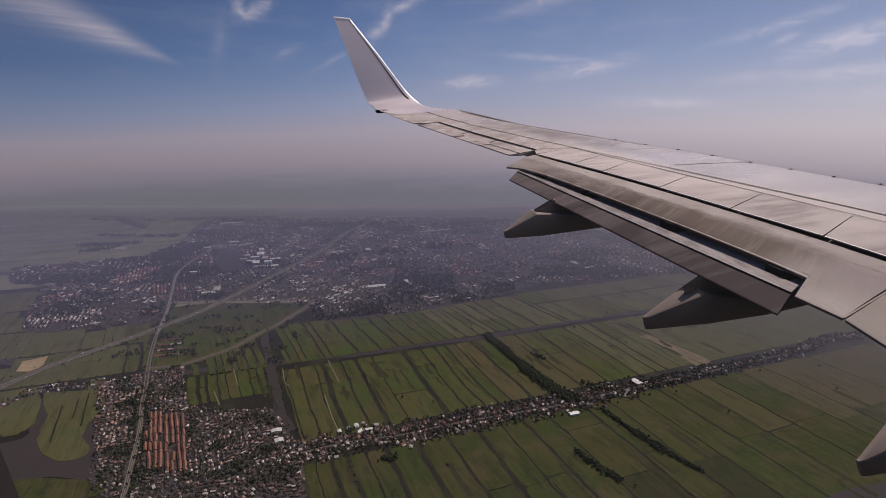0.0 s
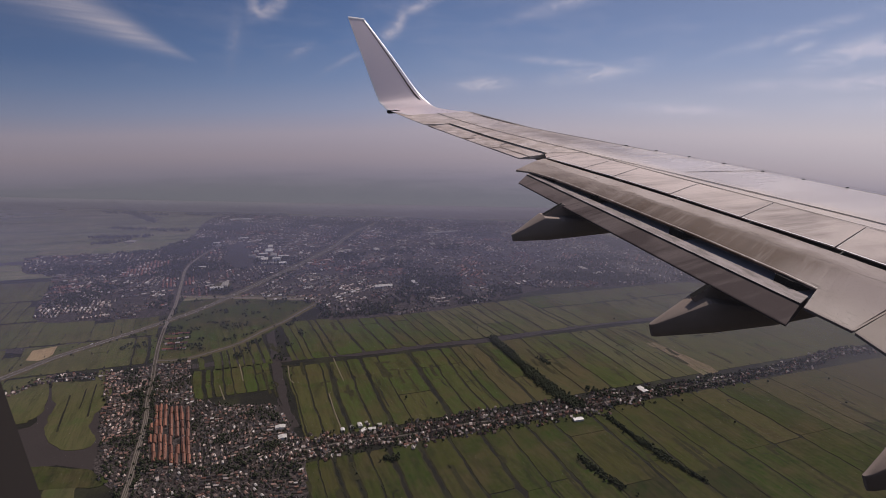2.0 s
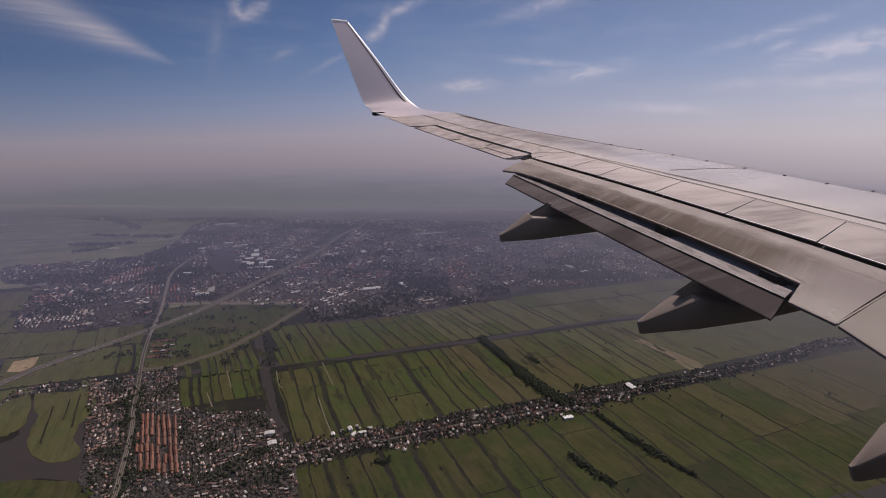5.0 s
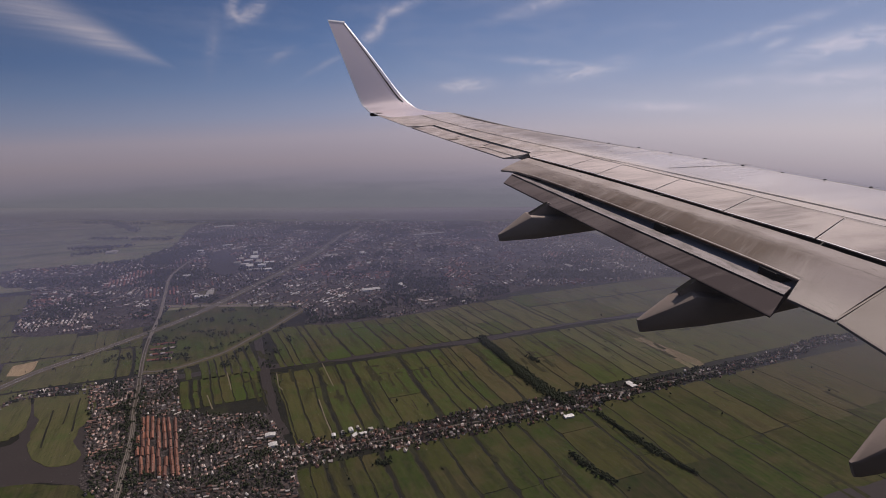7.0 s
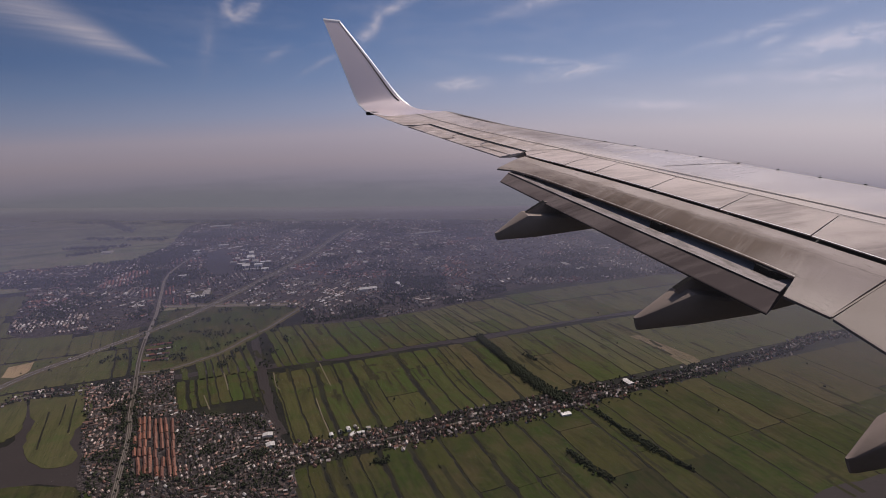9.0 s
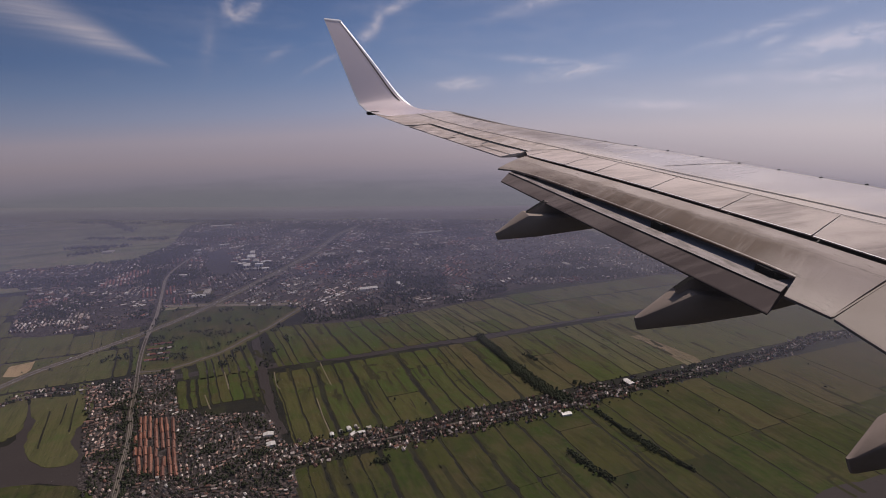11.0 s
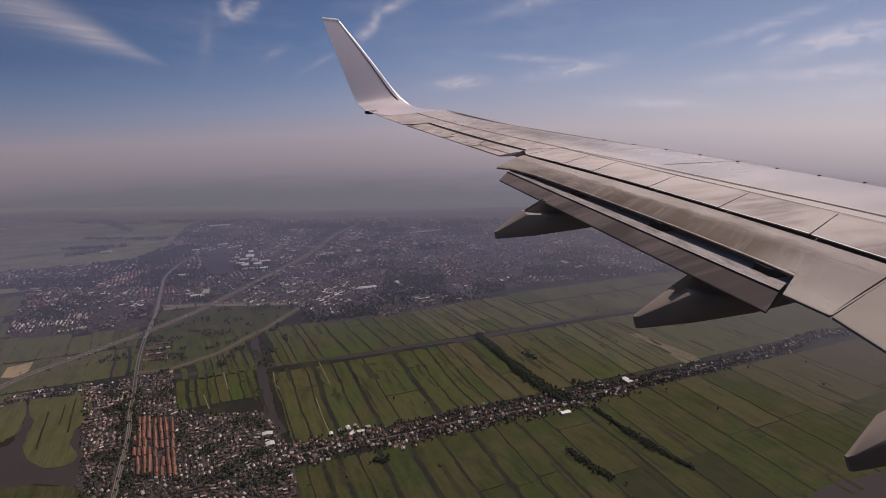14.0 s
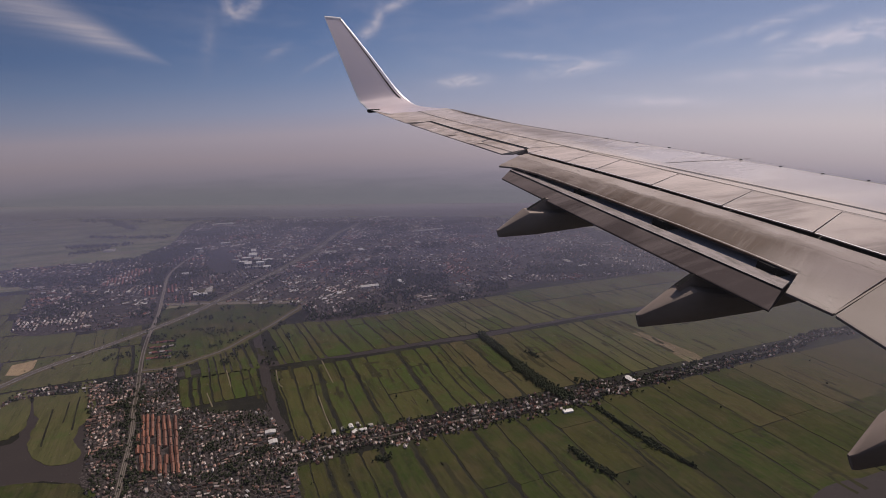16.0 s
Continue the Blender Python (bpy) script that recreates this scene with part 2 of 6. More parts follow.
def stained(k):
    """Wing paint: clean glossy skin with a pale sky sheen painted in ahead of the long joint, tan dirty skin behind it,
    brown smears towards the tip.
    """
    col, rough, h, d = skin((0.75, 0.635, 0.575), (0.42, 0.32, 0.255), 0.7, 0.36, 0.5)(k)
    p = coords(k)
    sep = k.add("ShaderNodeSeparateXYZ")
    k.put(sep.inputs[0], p)
    x, y = sep.outputs[0], sep.outputs[1]
    ahead = k.math("SUBTRACT", x, k.math("MULTIPLY_ADD", k.math("MULTIPLY_ADD", y, SEAM_FIT[0], SEAM_FIT[1]), y, SEAM_FIT[2]))
    cloud = k.noise(k.mapping(p, (0.5, 1.1, 1)), 1.3, 4, 0.6)
    front = k.math("MULTIPLY_ADD", k.math("MULTIPLY_ADD", cloud, 0.5, ahead), 3.0, -0.75, clamp=True)
    front = k.math("MULTIPLY", front, k.math("MULTIPLY_ADD", k.math("MULTIPLY_ADD", y, 1 / 2.5, -10.2 / 2.5, clamp=True), -0.75, 1.0))
    # the sky's grazing reflection, put into the base colour as pale lavender
    col = k.mix(k.math("MULTIPLY", front, 0.85), col, k.mix(k.ramp(cloud, [(0.35, 0.0), (0.65, 1.0)]), (0.82, 0.755, 0.76), (0.70, 0.625, 0.61)))
    u = k.math("MULTIPLY_ADD", y, 1 / 1.6, -11.9 / 1.6)
    v = k.math("MULTIPLY_ADD", k.math("MULTIPLY_ADD", y, 0.46, x), 1 / 0.42, 1.62 / 0.42)
    m = k.math("EXPONENT", k.math("MULTIPLY", k.math("ADD", k.math("MULTIPLY", u, u), k.math("MULTIPLY", v, v)), -1.0))
    m = k.math("MULTIPLY", m, k.ramp(k.noise(k.mapping(p, (1, 3, 1)), 1.4, 5, 0.6), [(0.3, 0.3), (0.6, 0.95)]))
    col = k.mix(m, col, (0.29, 0.215, 0.16))
    # soot blown back over the outer wing, behind the joint
    outer = k.math("MULTIPLY", k.math("MULTIPLY_ADD", y, 1 / 1.5, -9.6 / 1.5, clamp=True), k.math("SUBTRACT", 1.0, front))
    blot = k.ramp(k.noise(along(k, p, 34, 1.4, 3.0), 1.5, 6, 0.68), [(0.40, 0.0), (0.66, 1.0)])
    col = k.mix(k.math("MULTIPLY", k.math("MULTIPLY", outer, blot), 0.75), col, (0.27, 0.195, 0.14))
    dark = k.ramp(k.noise(along(k, p, 34, 2.0, 5.0), 1.3, 4, 0.6), [(0.60, 0.0), (0.70, 1.0)])
    col = k.mix(k.math("MULTIPLY", k.math("MULTIPLY", outer, dark), 0.5), col, (0.13, 0.09, 0.065))
    # shade growing towards the root, painted over the skin colour
    inboard_shade = k.math("MULTIPLY", k.math("MULTIPLY_ADD", y, -1 / 4.5, 10.0 / 4.5, clamp=True), k.ramp(cloud, [(0.3, 0.55), (0.7, 0.9)]))
    col = k.mix(inboard_shade, col, (0.355, 0.303, 0.303))
    return col, k.math("MULTIPLY_ADD", front, -0.12, rough), h, d


WING = material("wing_paint", stained, spec=0.6)


def spoiler_skin(k):
    """Spoiler and aileron paint: grey smears slanting back over the panels, brown soot and dark flecks on the outer ones."""
    col, rough, h, d = skin((0.72, 0.60, 0.55), (0.205, 0.158, 0.149), 0.5, 0.46, 0.9)(k)
    p = coords(k)
    sep = k.add("ShaderNodeSeparateXYZ")
    k.put(sep.inputs[0], p)
    band = k.ramp(k.noise(along(k, p, 34, 0.5, 1.7), 1.25, 3, 0.5), [(0.50, 0.0), (0.66, 1.0)])
    col = k.mix(k.math("MULTIPLY", band, 0.55), col, (0.36, 0.305, 0.285))
    outer = k.math("MULTIPLY_ADD", sep.outputs[1], 1 / 1.2, -9.9 / 1.2, clamp=True)
    blot = k.ramp(k.noise(k.mapping(p, (2.2, 2.8, 1)), 1.5, 6, 0.68), [(0.38, 0.15), (0.64, 1.0)])
    col = k.mix(k.math("MULTIPLY", k.math("MULTIPLY", outer, blot), 0.75), col, (0.265, 0.195, 0.14))
    return col, rough, h, d


SPOILER = material("spoiler_paint", spoiler_skin)


def flap_skin(k):
    """The flap: a pale strip that tucks under the spoilers, a ragged fold, then brown soot in streaks along the air's flow that thins out inboard."""
    p = coords(k)
    sep = k.add("ShaderNodeSeparateXYZ")
    k.put(sep.inputs[0], p)
    x, y = sep.outputs[0], sep.outputs[1]
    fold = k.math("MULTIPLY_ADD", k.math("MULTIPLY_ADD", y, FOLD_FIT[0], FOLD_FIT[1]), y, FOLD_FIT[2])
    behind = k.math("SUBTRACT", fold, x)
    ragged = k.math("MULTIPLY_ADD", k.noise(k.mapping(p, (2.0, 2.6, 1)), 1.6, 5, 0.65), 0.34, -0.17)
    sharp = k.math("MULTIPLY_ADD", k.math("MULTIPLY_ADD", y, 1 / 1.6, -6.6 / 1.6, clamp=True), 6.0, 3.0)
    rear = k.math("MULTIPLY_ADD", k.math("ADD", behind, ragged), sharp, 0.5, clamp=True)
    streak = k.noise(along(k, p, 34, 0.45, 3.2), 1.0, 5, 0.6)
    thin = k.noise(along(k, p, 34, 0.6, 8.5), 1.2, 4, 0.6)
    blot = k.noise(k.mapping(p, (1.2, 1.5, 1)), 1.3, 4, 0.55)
    # both strips' tones drop inboard as the sky's reflection does, painted in
    inboard_shade = k.math("MULTIPLY_ADD", y, -1 / 3.5, 9.0 / 3.5, clamp=True)
    front = k.mix(k.ramp(blot, [(0.35, 0.0), (0.68, 0.8)]), k.mix(inboard_shade, (0.54, 0.46, 0.415), (0.385, 0.322, 0.294)), k.mix(inboard_shade, (0.36, 0.285, 0.235), (0.255, 0.20, 0.168)))
    grey = k.mix(k.ramp(blot, [(0.35, 0.0), (0.7, 1.0)]), k.mix(inboard_shade, (0.43, 0.355, 0.315), (0.262, 0.210, 0.196)), k.mix(inboard_shade, (0.20, 0.152, 0.130), (0.225, 0.176, 0.158)))
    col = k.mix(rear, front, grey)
    span = k.math("MULTIPLY", k.math("MULTIPLY_ADD", y, 1 / 0.5, -5.45 / 0.5, clamp=True), k.math("MULTIPLY_ADD", y, -1 / 2.2, 9.9 / 2.2, clamp=True))
    soot = k.math("MULTIPLY", k.math("MULTIPLY", rear, span), k.ramp(streak, [(0.30, 0.58), (0.58, 0.98)]))
    # the thickest soot lies behind the engine
    m = k.math("MULTIPLY_ADD", y, 1 / 0.75, -6.35 / 0.75)
    core = k.math("MULTIPLY", k.math("EXPONENT", k.math("MULTIPLY", k.math("MULTIPLY", m, m), -1.0)), rear)
    core = k.math("MULTIPLY", core, k.ramp(blot, [(0.3, 0.60), (0.6, 0.85)]))
    col = k.mix(core, col, (0.112, 0.064, 0.042))
    fade = k.math("MULTIPLY_ADD", k.math("MULTIPLY", behind, blot), -0.8, 1.15, clamp=True)
    col = k.mix(k.math("MULTIPLY", soot, fade), col, (0.094, 0.055, 0.035))
    col = k.mix(k.math("MULTIPLY", k.math("MULTIPLY", k.ramp(thin, [(0.52, 0.0), (0.66, 1.0)]), k.math("MULTIPLY", rear, span)), 0.35), col, (0.070, 0.049, 0.037))
    col = k.mix(k.math("MULTIPLY", k.math("MULTIPLY", k.ramp(thin, [(0.34, 1.0), (0.46, 0.0)]), rear), 0.32), col, (0.30, 0.25, 0.225))
    # flaking on the outer third and a thin dark fold
    outer = k.math("MULTIPLY_ADD", y, 1 / 1.6, -7.4 / 1.6, clamp=True)
    flake = k.ramp(k.noise(k.mapping(p, (4, 2.4, 1)), 1.5, 5, 0.7), [(0.52, 0.0), (0.64, 1.0)])
    col = k.mix(k.math("MULTIPLY", k.math("MULTIPLY", flake, outer), 0.6), col, (0.40, 0.338, 0.295))
    spot = k.ramp(k.noise(k.mapping(p, (5, 2.2, 1), loc=(3, 1, 0)), 1.9, 4, 0.6), [(0.63, 0.0), (0.71, 1.0)])
    col = k.mix(k.math("MULTIPLY", spot, 0.65), col, (0.09, 0.066, 0.05))
    line = k.math("SUBTRACT", 1.0, k.math("MULTIPLY", k.math("ABSOLUTE", k.math("ADD", behind, k.math("MULTIPLY", ragged, 0.5))), 45.0), clamp=True)
    col = k.mix(k.math("MULTIPLY", line, k.ramp(streak, [(0.38, 0.15), (0.6, 0.8)])), col, (0.12, 0.09, 0.07))
    return col, k.math("MULTIPLY_ADD", soot, 0.15, 0.48), streak, 0.0015


# white tone that paints the glints on winglet rims and spoiler edges
RIM = material("rim_glint_paint", lambda k: (k.mix(k.noise(coords(k), 6, 3), (0.86, 0.84, 0.86), (0.74, 0.72, 0.74)), 0.4), 0.4)
# mottled paint, lightened where the curved nose would catch light
AFT_NOSE = material("aft_flap_nose_lit_tone", lambda k: (k.mix(k.ramp(k.noise(k.mapping(coords(k), (5, 2.5, 1)), 1.5, 5, 0.7), [(0.42, 0.0), (0.66, 1.0)]), (0.29, 0.243, 0.238), (0.105, 0.080, 0.073)), 0.55), 0.55)
FLAP = material("flap_paint", flap_skin, 0.5, spec=0.2)
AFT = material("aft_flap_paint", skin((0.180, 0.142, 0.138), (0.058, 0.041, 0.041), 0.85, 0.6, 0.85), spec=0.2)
INBOARD = material("inboard_flap_paint", skin((0.31, 0.26, 0.232), (0.24, 0.195, 0.168), 0.4, 0.5), spec=0.3)
FAIR = material("fairing_paint", skin((0.37, 0.298, 0.258), (0.215, 0.166, 0.139), 0.6, 0.55, 0.4), spec=0.25)
WINGLET = material("winglet_paint", skin((0.85, 0.73, 0.745), (0.64, 0.55, 0.555), 0.35, 0.32), metal=0.25, spec=0.7)
LIT_EDGE = material("lit_edge_paint", lambda k: (k.mix(k.ramp(k.noise(k.mapping(coords(k), (3, 6, 1)), 2, 4), [(0.35, 0.0), (0.65, 1.0)]), (0.62, 0.55, 0.53), (0.36, 0.30, 0.27)), 0.5), 0.5)
BRIGHT = material("bare_metal_edge", lambda k: (k.mix(k.noise(coords(k), 9, 3), (0.92, 0.92, 0.93), (0.84, 0.84, 0.86)), 0.42), 0.42, 0.85)
NOSE = material("worn_nose_metal", lambda k: (k.mix(k.noise(k.mapping(coords(k), (4, 1, 1)), 3, 4), (0.46, 0.43, 0.42), (0.34, 0.31, 0.30)), 0.65), 0.65, 0.2)
COVE = material("cove_shade", lambda k: (k.mix(k.noise(coords(k), 6, 3), (0.020, 0.020, 0.024), (0.05, 0.05, 0.06)), 0.7), 0.7)
SLOT = material("slot_primer", lambda k: (k.mix(k.noise(k.mapping(coords(k), (1, 6, 1)), 3, 4), (0.66, 0.62, 0.64), (0.80, 0.76, 0.77)), 0.55), 0.55)
SEAM = material("sealant", lambda k: (k.mix(k.noise(coords(k), 12, 3), (0.055, 0.042, 0.035), (0.11, 0.086, 0.070)), 0.7), 0.7)
RUBBER = material("dark_rubber", lambda k: (k.mix(k.noise(coords(k), 15, 3), (0.012, 0.012, 0.012), (0.03, 0.027, 0.025)), 0.9), 0.9, spec=0.1)
CABIN = material("cabin_plastic", lambda k: (k.mix(k.noise(coords(k), 40, 4), (0.026, 0.021, 0.020), (0.036, 0.029, 0.027)), 0.7), 0.7)
# unseen hull, toned dark so that little light bounces onto the fairings
HULL = material("hull_paint", lambda k: (k.mix(k.noise(coords(k), 2, 4), (0.10, 0.11, 0.13), (0.08, 0.085, 0.10)), 0.35), 0.35)


def grass(greens, browns, share):
    """Meadow: its own tint for each parcel, mowing lines along the ditches, wet and dry patches."""
    def build(k):
        p = place(k)
        r = k.math("FRACT", k.math("ADD", object_random(k), island(k)))
        mean = tuple(sum(c[i] for c in greens) / len(greens) for i in range(3))
        tint = k.mix(0.2, k.ramp(r, [(i / (len(greens) - 1), c) for i, c in enumerate(greens)]), mean)
        patch = k.noise(p, 0.0075, 6, 0.68)
        col = k.mix(k.ramp(patch, [(0.46, 0.0), (0.62, 0.8)]), tint, browns[0])
        lush = k.noise(p, 0.012, 5, 0.62)
        col = k.mix(k.ramp(lush, [(0.52, 0.0), (0.66, 0.6)]), col, tuple(c * f for c, f in zip(mean, (0.62, 0.92, 0.7))))
        wet = k.noise(along(k, p, 115, 0.006, 0.030), 1.0, 5, 0.65)
        col = k.mix(k.ramp(wet, [(0.50, 0.0), (0.66, 0.7)]), col, browns[1])
        lines = k.noise(along(k, p, 115, 0.010, 0.15), 1.0, 3, 0.6)
        col = k.mix(k.ramp(lines, [(0.46, 0.0), (0.66, 0.45)]), col, browns[1])
        pale = k.noise(along(k, p, 115, 0.012, 0.09), 1.0, 4, 0.65)
        col = k.mix(k.ramp(pale, [(0.54, 0.0), (0.70, 0.5)]), col, browns[2])
        grain = k.noise(p, 0.08, 6, 0.72)
        col = k.mix(k.ramp(grain, [(0.42, 0.0), (0.66, share)]), col, browns[2])
        return col, 0.9, None, None
    return build


FIELD = material("meadow", grass([(0.040, 0.060, 0.013), (0.064, 0.079, 0.020), (0.046, 0.075, 0.014), (0.084, 0.076, 0.026), (0.054, 0.072, 0.017), (0.034, 0.058, 0.012)],
                                 [(0.076, 0.058, 0.026), (0.027, 0.031, 0.011), (0.080, 0.066, 0.032)], 0.45), 0.9, spec=0.1)
# darker greens of the near side, with window vignetting partly painted in
DEEP = material("deep_meadow", grass([(0.030, 0.046, 0.009), (0.046, 0.053, 0.012), (0.030, 0.054, 0.009), (0.066, 0.056, 0.016), (0.025, 0.042, 0.008)],
                                      [(0.078, 0.060, 0.028), (0.019, 0.022, 0.010), (0.076, 0.064, 0.032)], 0.45), 0.9, spec=0.1)
# darkest near-edge greens, with more of that vignetting in the colour
DARK = material("dimmed_meadow", grass([(0.024, 0.034, 0.010), (0.034, 0.039, 0.013), (0.025, 0.038, 0.010), (0.042, 0.040, 0.016)],
                                     [(0.050, 0.040, 0.020), (0.015, 0.018, 0.008), (0.050, 0.043, 0.022)], 0.4), 0.9, spec=0.1)
PALE = material("pale_meadow", grass([(0.072, 0.079, 0.028), (0.095, 0.092, 0.038), (0.082, 0.088, 0.030), (0.108, 0.098, 0.043)],
                                      [(0.082, 0.072, 0.035), (0.042, 0.046, 0.019), (0.10, 0.082, 0.043)], 0.4), 0.9, spec=0.1)
DRY = material("dry_meadow", grass([(0.068, 0.062, 0.025), (0.082, 0.067, 0.031), (0.062, 0.062, 0.022)],
                                   [(0.058, 0.058, 0.022), (0.050, 0.042, 0.020), (0.115, 0.084, 0.046)], 0.4), 0.9, spec=0.1)
BARE = material("bare_soil", grass([(0.27, 0.18, 0.115), (0.32, 0.235, 0.14), (0.24, 0.165, 0.105)],
                                   [(0.36, 0.27, 0.15), (0.22, 0.14, 0.08), (0.40, 0.30, 0.18)], 0.5), 0.95, spec=0.1)
STUBBLE = material("stubble", grass([(0.23, 0.165, 0.10), (0.26, 0.19, 0.12), (0.20, 0.148, 0.088)],
                                    [(0.11, 0.095, 0.05), (0.10, 0.078, 0.048), (0.22, 0.17, 0.115)], 0.5), 0.95, spec=0.1)


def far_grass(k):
    """Far meadows: a tint for each, painted far paler than near grass as haze would leave it, long pale and brown
    streaks, darker hedged plots.
    """
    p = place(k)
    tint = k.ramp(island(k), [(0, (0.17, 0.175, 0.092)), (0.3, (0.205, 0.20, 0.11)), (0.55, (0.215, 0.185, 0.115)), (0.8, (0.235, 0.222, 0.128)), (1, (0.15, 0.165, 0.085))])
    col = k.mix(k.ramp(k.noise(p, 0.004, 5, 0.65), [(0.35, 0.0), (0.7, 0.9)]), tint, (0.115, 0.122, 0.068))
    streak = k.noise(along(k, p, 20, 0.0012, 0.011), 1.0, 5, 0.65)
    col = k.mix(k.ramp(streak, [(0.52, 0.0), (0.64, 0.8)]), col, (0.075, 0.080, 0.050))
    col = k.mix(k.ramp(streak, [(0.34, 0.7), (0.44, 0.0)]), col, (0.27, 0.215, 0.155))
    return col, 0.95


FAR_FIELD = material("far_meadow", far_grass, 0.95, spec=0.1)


def ground_colour(k):
    p = place(k)
    a = k.noise(p, 0.012, 5, 0.65)
    b = k.noise(p, 0.15, 4, 0.7)
    col = k.mix(k.ramp(a, [(0.35, 0.0), (0.65, 1.0)]), (0.013, 0.0125, 0.009), (0.024, 0.021, 0.014))
    col = k.mix(k.ramp(b, [(0.4, 0.0), (0.7, 0.7)]), col, (0.012, 0.012, 0.010))
    c = k.noise(p, 0.008, 4, 0.6)
    return k.mix(k.ramp(c, [(0.52, 0.0), (0.66, 0.6)]), col, (0.040, 0.042, 0.017)), 0.8


GROUND = material("peat_and_reed", ground_colour, 0.8, spec=0.15)
REED = material("reed_bank", lambda k: (k.mix(k.ramp(k.noise(place(k), 0.06, 5, 0.7), [(0.3, 0.0), (0.7, 1.0)]), (0.026, 0.027, 0.014), (0.050, 0.045, 0.022)), 0.95), 0.95, spec=0.1)
TOWN = material("town_ground", lambda k: (k.mix(k.ramp(k.noise(place(k), 0.05, 5, 0.7), [(0.35, 0.0), (0.65, 1.0)]), (0.019, 0.017, 0.015),
                k.mix(k.ramp(k.noise(place(k), 0.2, 3, 0.6), [(0.45, 0.0), (0.6, 1.0)]), (0.052, 0.041, 0.040), (0.135, 0.112, 0.108))), 0.9), 0.9, spec=0.1)


def water_colour(k):
    n = k.noise(place(k), 0.35, 4, 0.6)
    return k.mix(k.noise(place(k), 0.01, 3), (0.044, 0.036, 0.034), (0.055, 0.045, 0.041)), 0.35, n, 0.25


WATER = material("canal_water", water_colour, 0.35, spec=0.03)
ASPHALT = material("road_asphalt", lambda k: (k.mix(k.ramp(k.noise(place(k), 0.12, 4, 0.65), [(0.3, 0.0), (0.7, 1.0)]), (0.085, 0.074, 0.066), (0.135, 0.115, 0.102)), 0.9), 0.9, spec=0.2)
CONCRETE = material("pale_concrete", lambda k: (k.mix(k.ramp(k.noise(place(k), 0.1, 4, 0.6), [(0.3, 0.0), (0.7, 1.0)]), (0.135, 0.116, 0.10), (0.20, 0.172, 0.15)), 0.9), 0.9, spec=0.2)
VERGE = material("road_verge", lambda k: (k.mix(k.ramp(k.noise(place(k), 0.03, 5, 0.7), [(0.3, 0.0), (0.7, 1.0)]), (0.060, 0.056, 0.026), (0.115, 0.090, 0.052)), 0.95), 0.95, spec=0.1)
BALLAST = material("ballast", lambda k: (k.mix(k.ramp(k.noise(place(k), 0.2, 5, 0.7), [(0.3, 0.0), (0.7, 1.0)]), (0.060, 0.050, 0.040), (0.105, 0.086, 0.068)), 0.95), 0.95, spec=0.1)
TRACK = material("sandy_track", lambda k: (k.mix(k.noise(place(k), 0.3, 4), (0.22, 0.185, 0.13), (0.12, 0.10, 0.065)), 0.95), 0.95, spec=0.1)
MARK = material("road_marking", lambda k: (k.mix(k.noise(place(k), 0.5, 3), (0.55, 0.52, 0.48), (0.38, 0.36, 0.33)), 0.8), 0.8)


def per_piece(colours, rough, random_of):
    def build(k):
        c = k.ramp(random_of(k), [(i / len(colours), c) for i, c in enumerate(colours)])
        c.node.color_ramp.interpolation = "CONSTANT"
        n = k.noise(place(k), 0.6, 4, 0.6)
        return k.mix(k.ramp(n, [(0.3, 0.0), (0.75, 0.35)]), c, (0.06, 0.055, 0.05)), rough
    return build


ROOFS = [(0.27, 0.125, 0.088), (0.075, 0.055, 0.052), (0.72, 0.63, 0.57), (0.055, 0.044, 0.042), (0.14, 0.078, 0.062), (0.09, 0.066, 0.060), (0.25, 0.13, 0.10), (0.05, 0.041, 0.041), (0.17, 0.115, 0.095), (0.50, 0.40, 0.35), (0.07, 0.052, 0.047), (0.66, 0.56, 0.50), (0.16, 0.11, 0.09), (0.065, 0.05, 0.047), (0.10, 0.070, 0.060)]
GREYS = [(0.050, 0.042, 0.042), (0.080, 0.064, 0.060), (0.15, 0.085, 0.068), (0.060, 0.047, 0.044), (0.12, 0.088, 0.074), (0.70, 0.62, 0.56), (0.045, 0.037, 0.037), (0.22, 0.10, 0.072), (0.095, 0.068, 0.058), (0.72, 0.66, 0.61), (0.40, 0.32, 0.28), (0.16, 0.12, 0.10), (0.05, 0.041, 0.04), (0.08, 0.06, 0.052), (0.28, 0.215, 0.18), (0.06, 0.047, 0.045), (0.11, 0.076, 0.062)]
REDS = [(0.27, 0.105, 0.062), (0.21, 0.085, 0.052), (0.30, 0.125, 0.078), (0.18, 0.075, 0.05), (0.24, 0.11, 0.075)]
WALLS = [(0.30, 0.19, 0.14), (0.62, 0.55, 0.49), (0.24, 0.145, 0.11), (0.44, 0.35, 0.29), (0.72, 0.64, 0.57), (0.24, 0.16, 0.12), (0.17, 0.11, 0.085)]
ROOF = material("roof_tiles", per_piece(ROOFS, 0.65, object_random), 0.65, spec=0.3)
ROOF_RED = material("red_roof_tiles", per_piece(REDS, 0.65, object_random), 0.65, spec=0.3)
WALL = material("house_wall", per_piece(WALLS, 0.85, object_random), 0.85, spec=0.2)
ROOF_MANY = material("many_roofs", per_piece(GREYS, 0.6, island), 0.6, spec=0.4)
ROOF_RED_MANY = material("many_red_roofs", per_piece([(0.26, 0.088, 0.062), (0.21, 0.075, 0.056), (0.30, 0.105, 0.074), (0.13, 0.068, 0.058), (0.23, 0.083, 0.062), (0.55, 0.47, 0.43)], 0.65, island), 0.65, spec=0.3)
ROOF_VILLAGE = material("village_roofs", per_piece(ROOFS, 0.65, island), 0.65, spec=0.3)
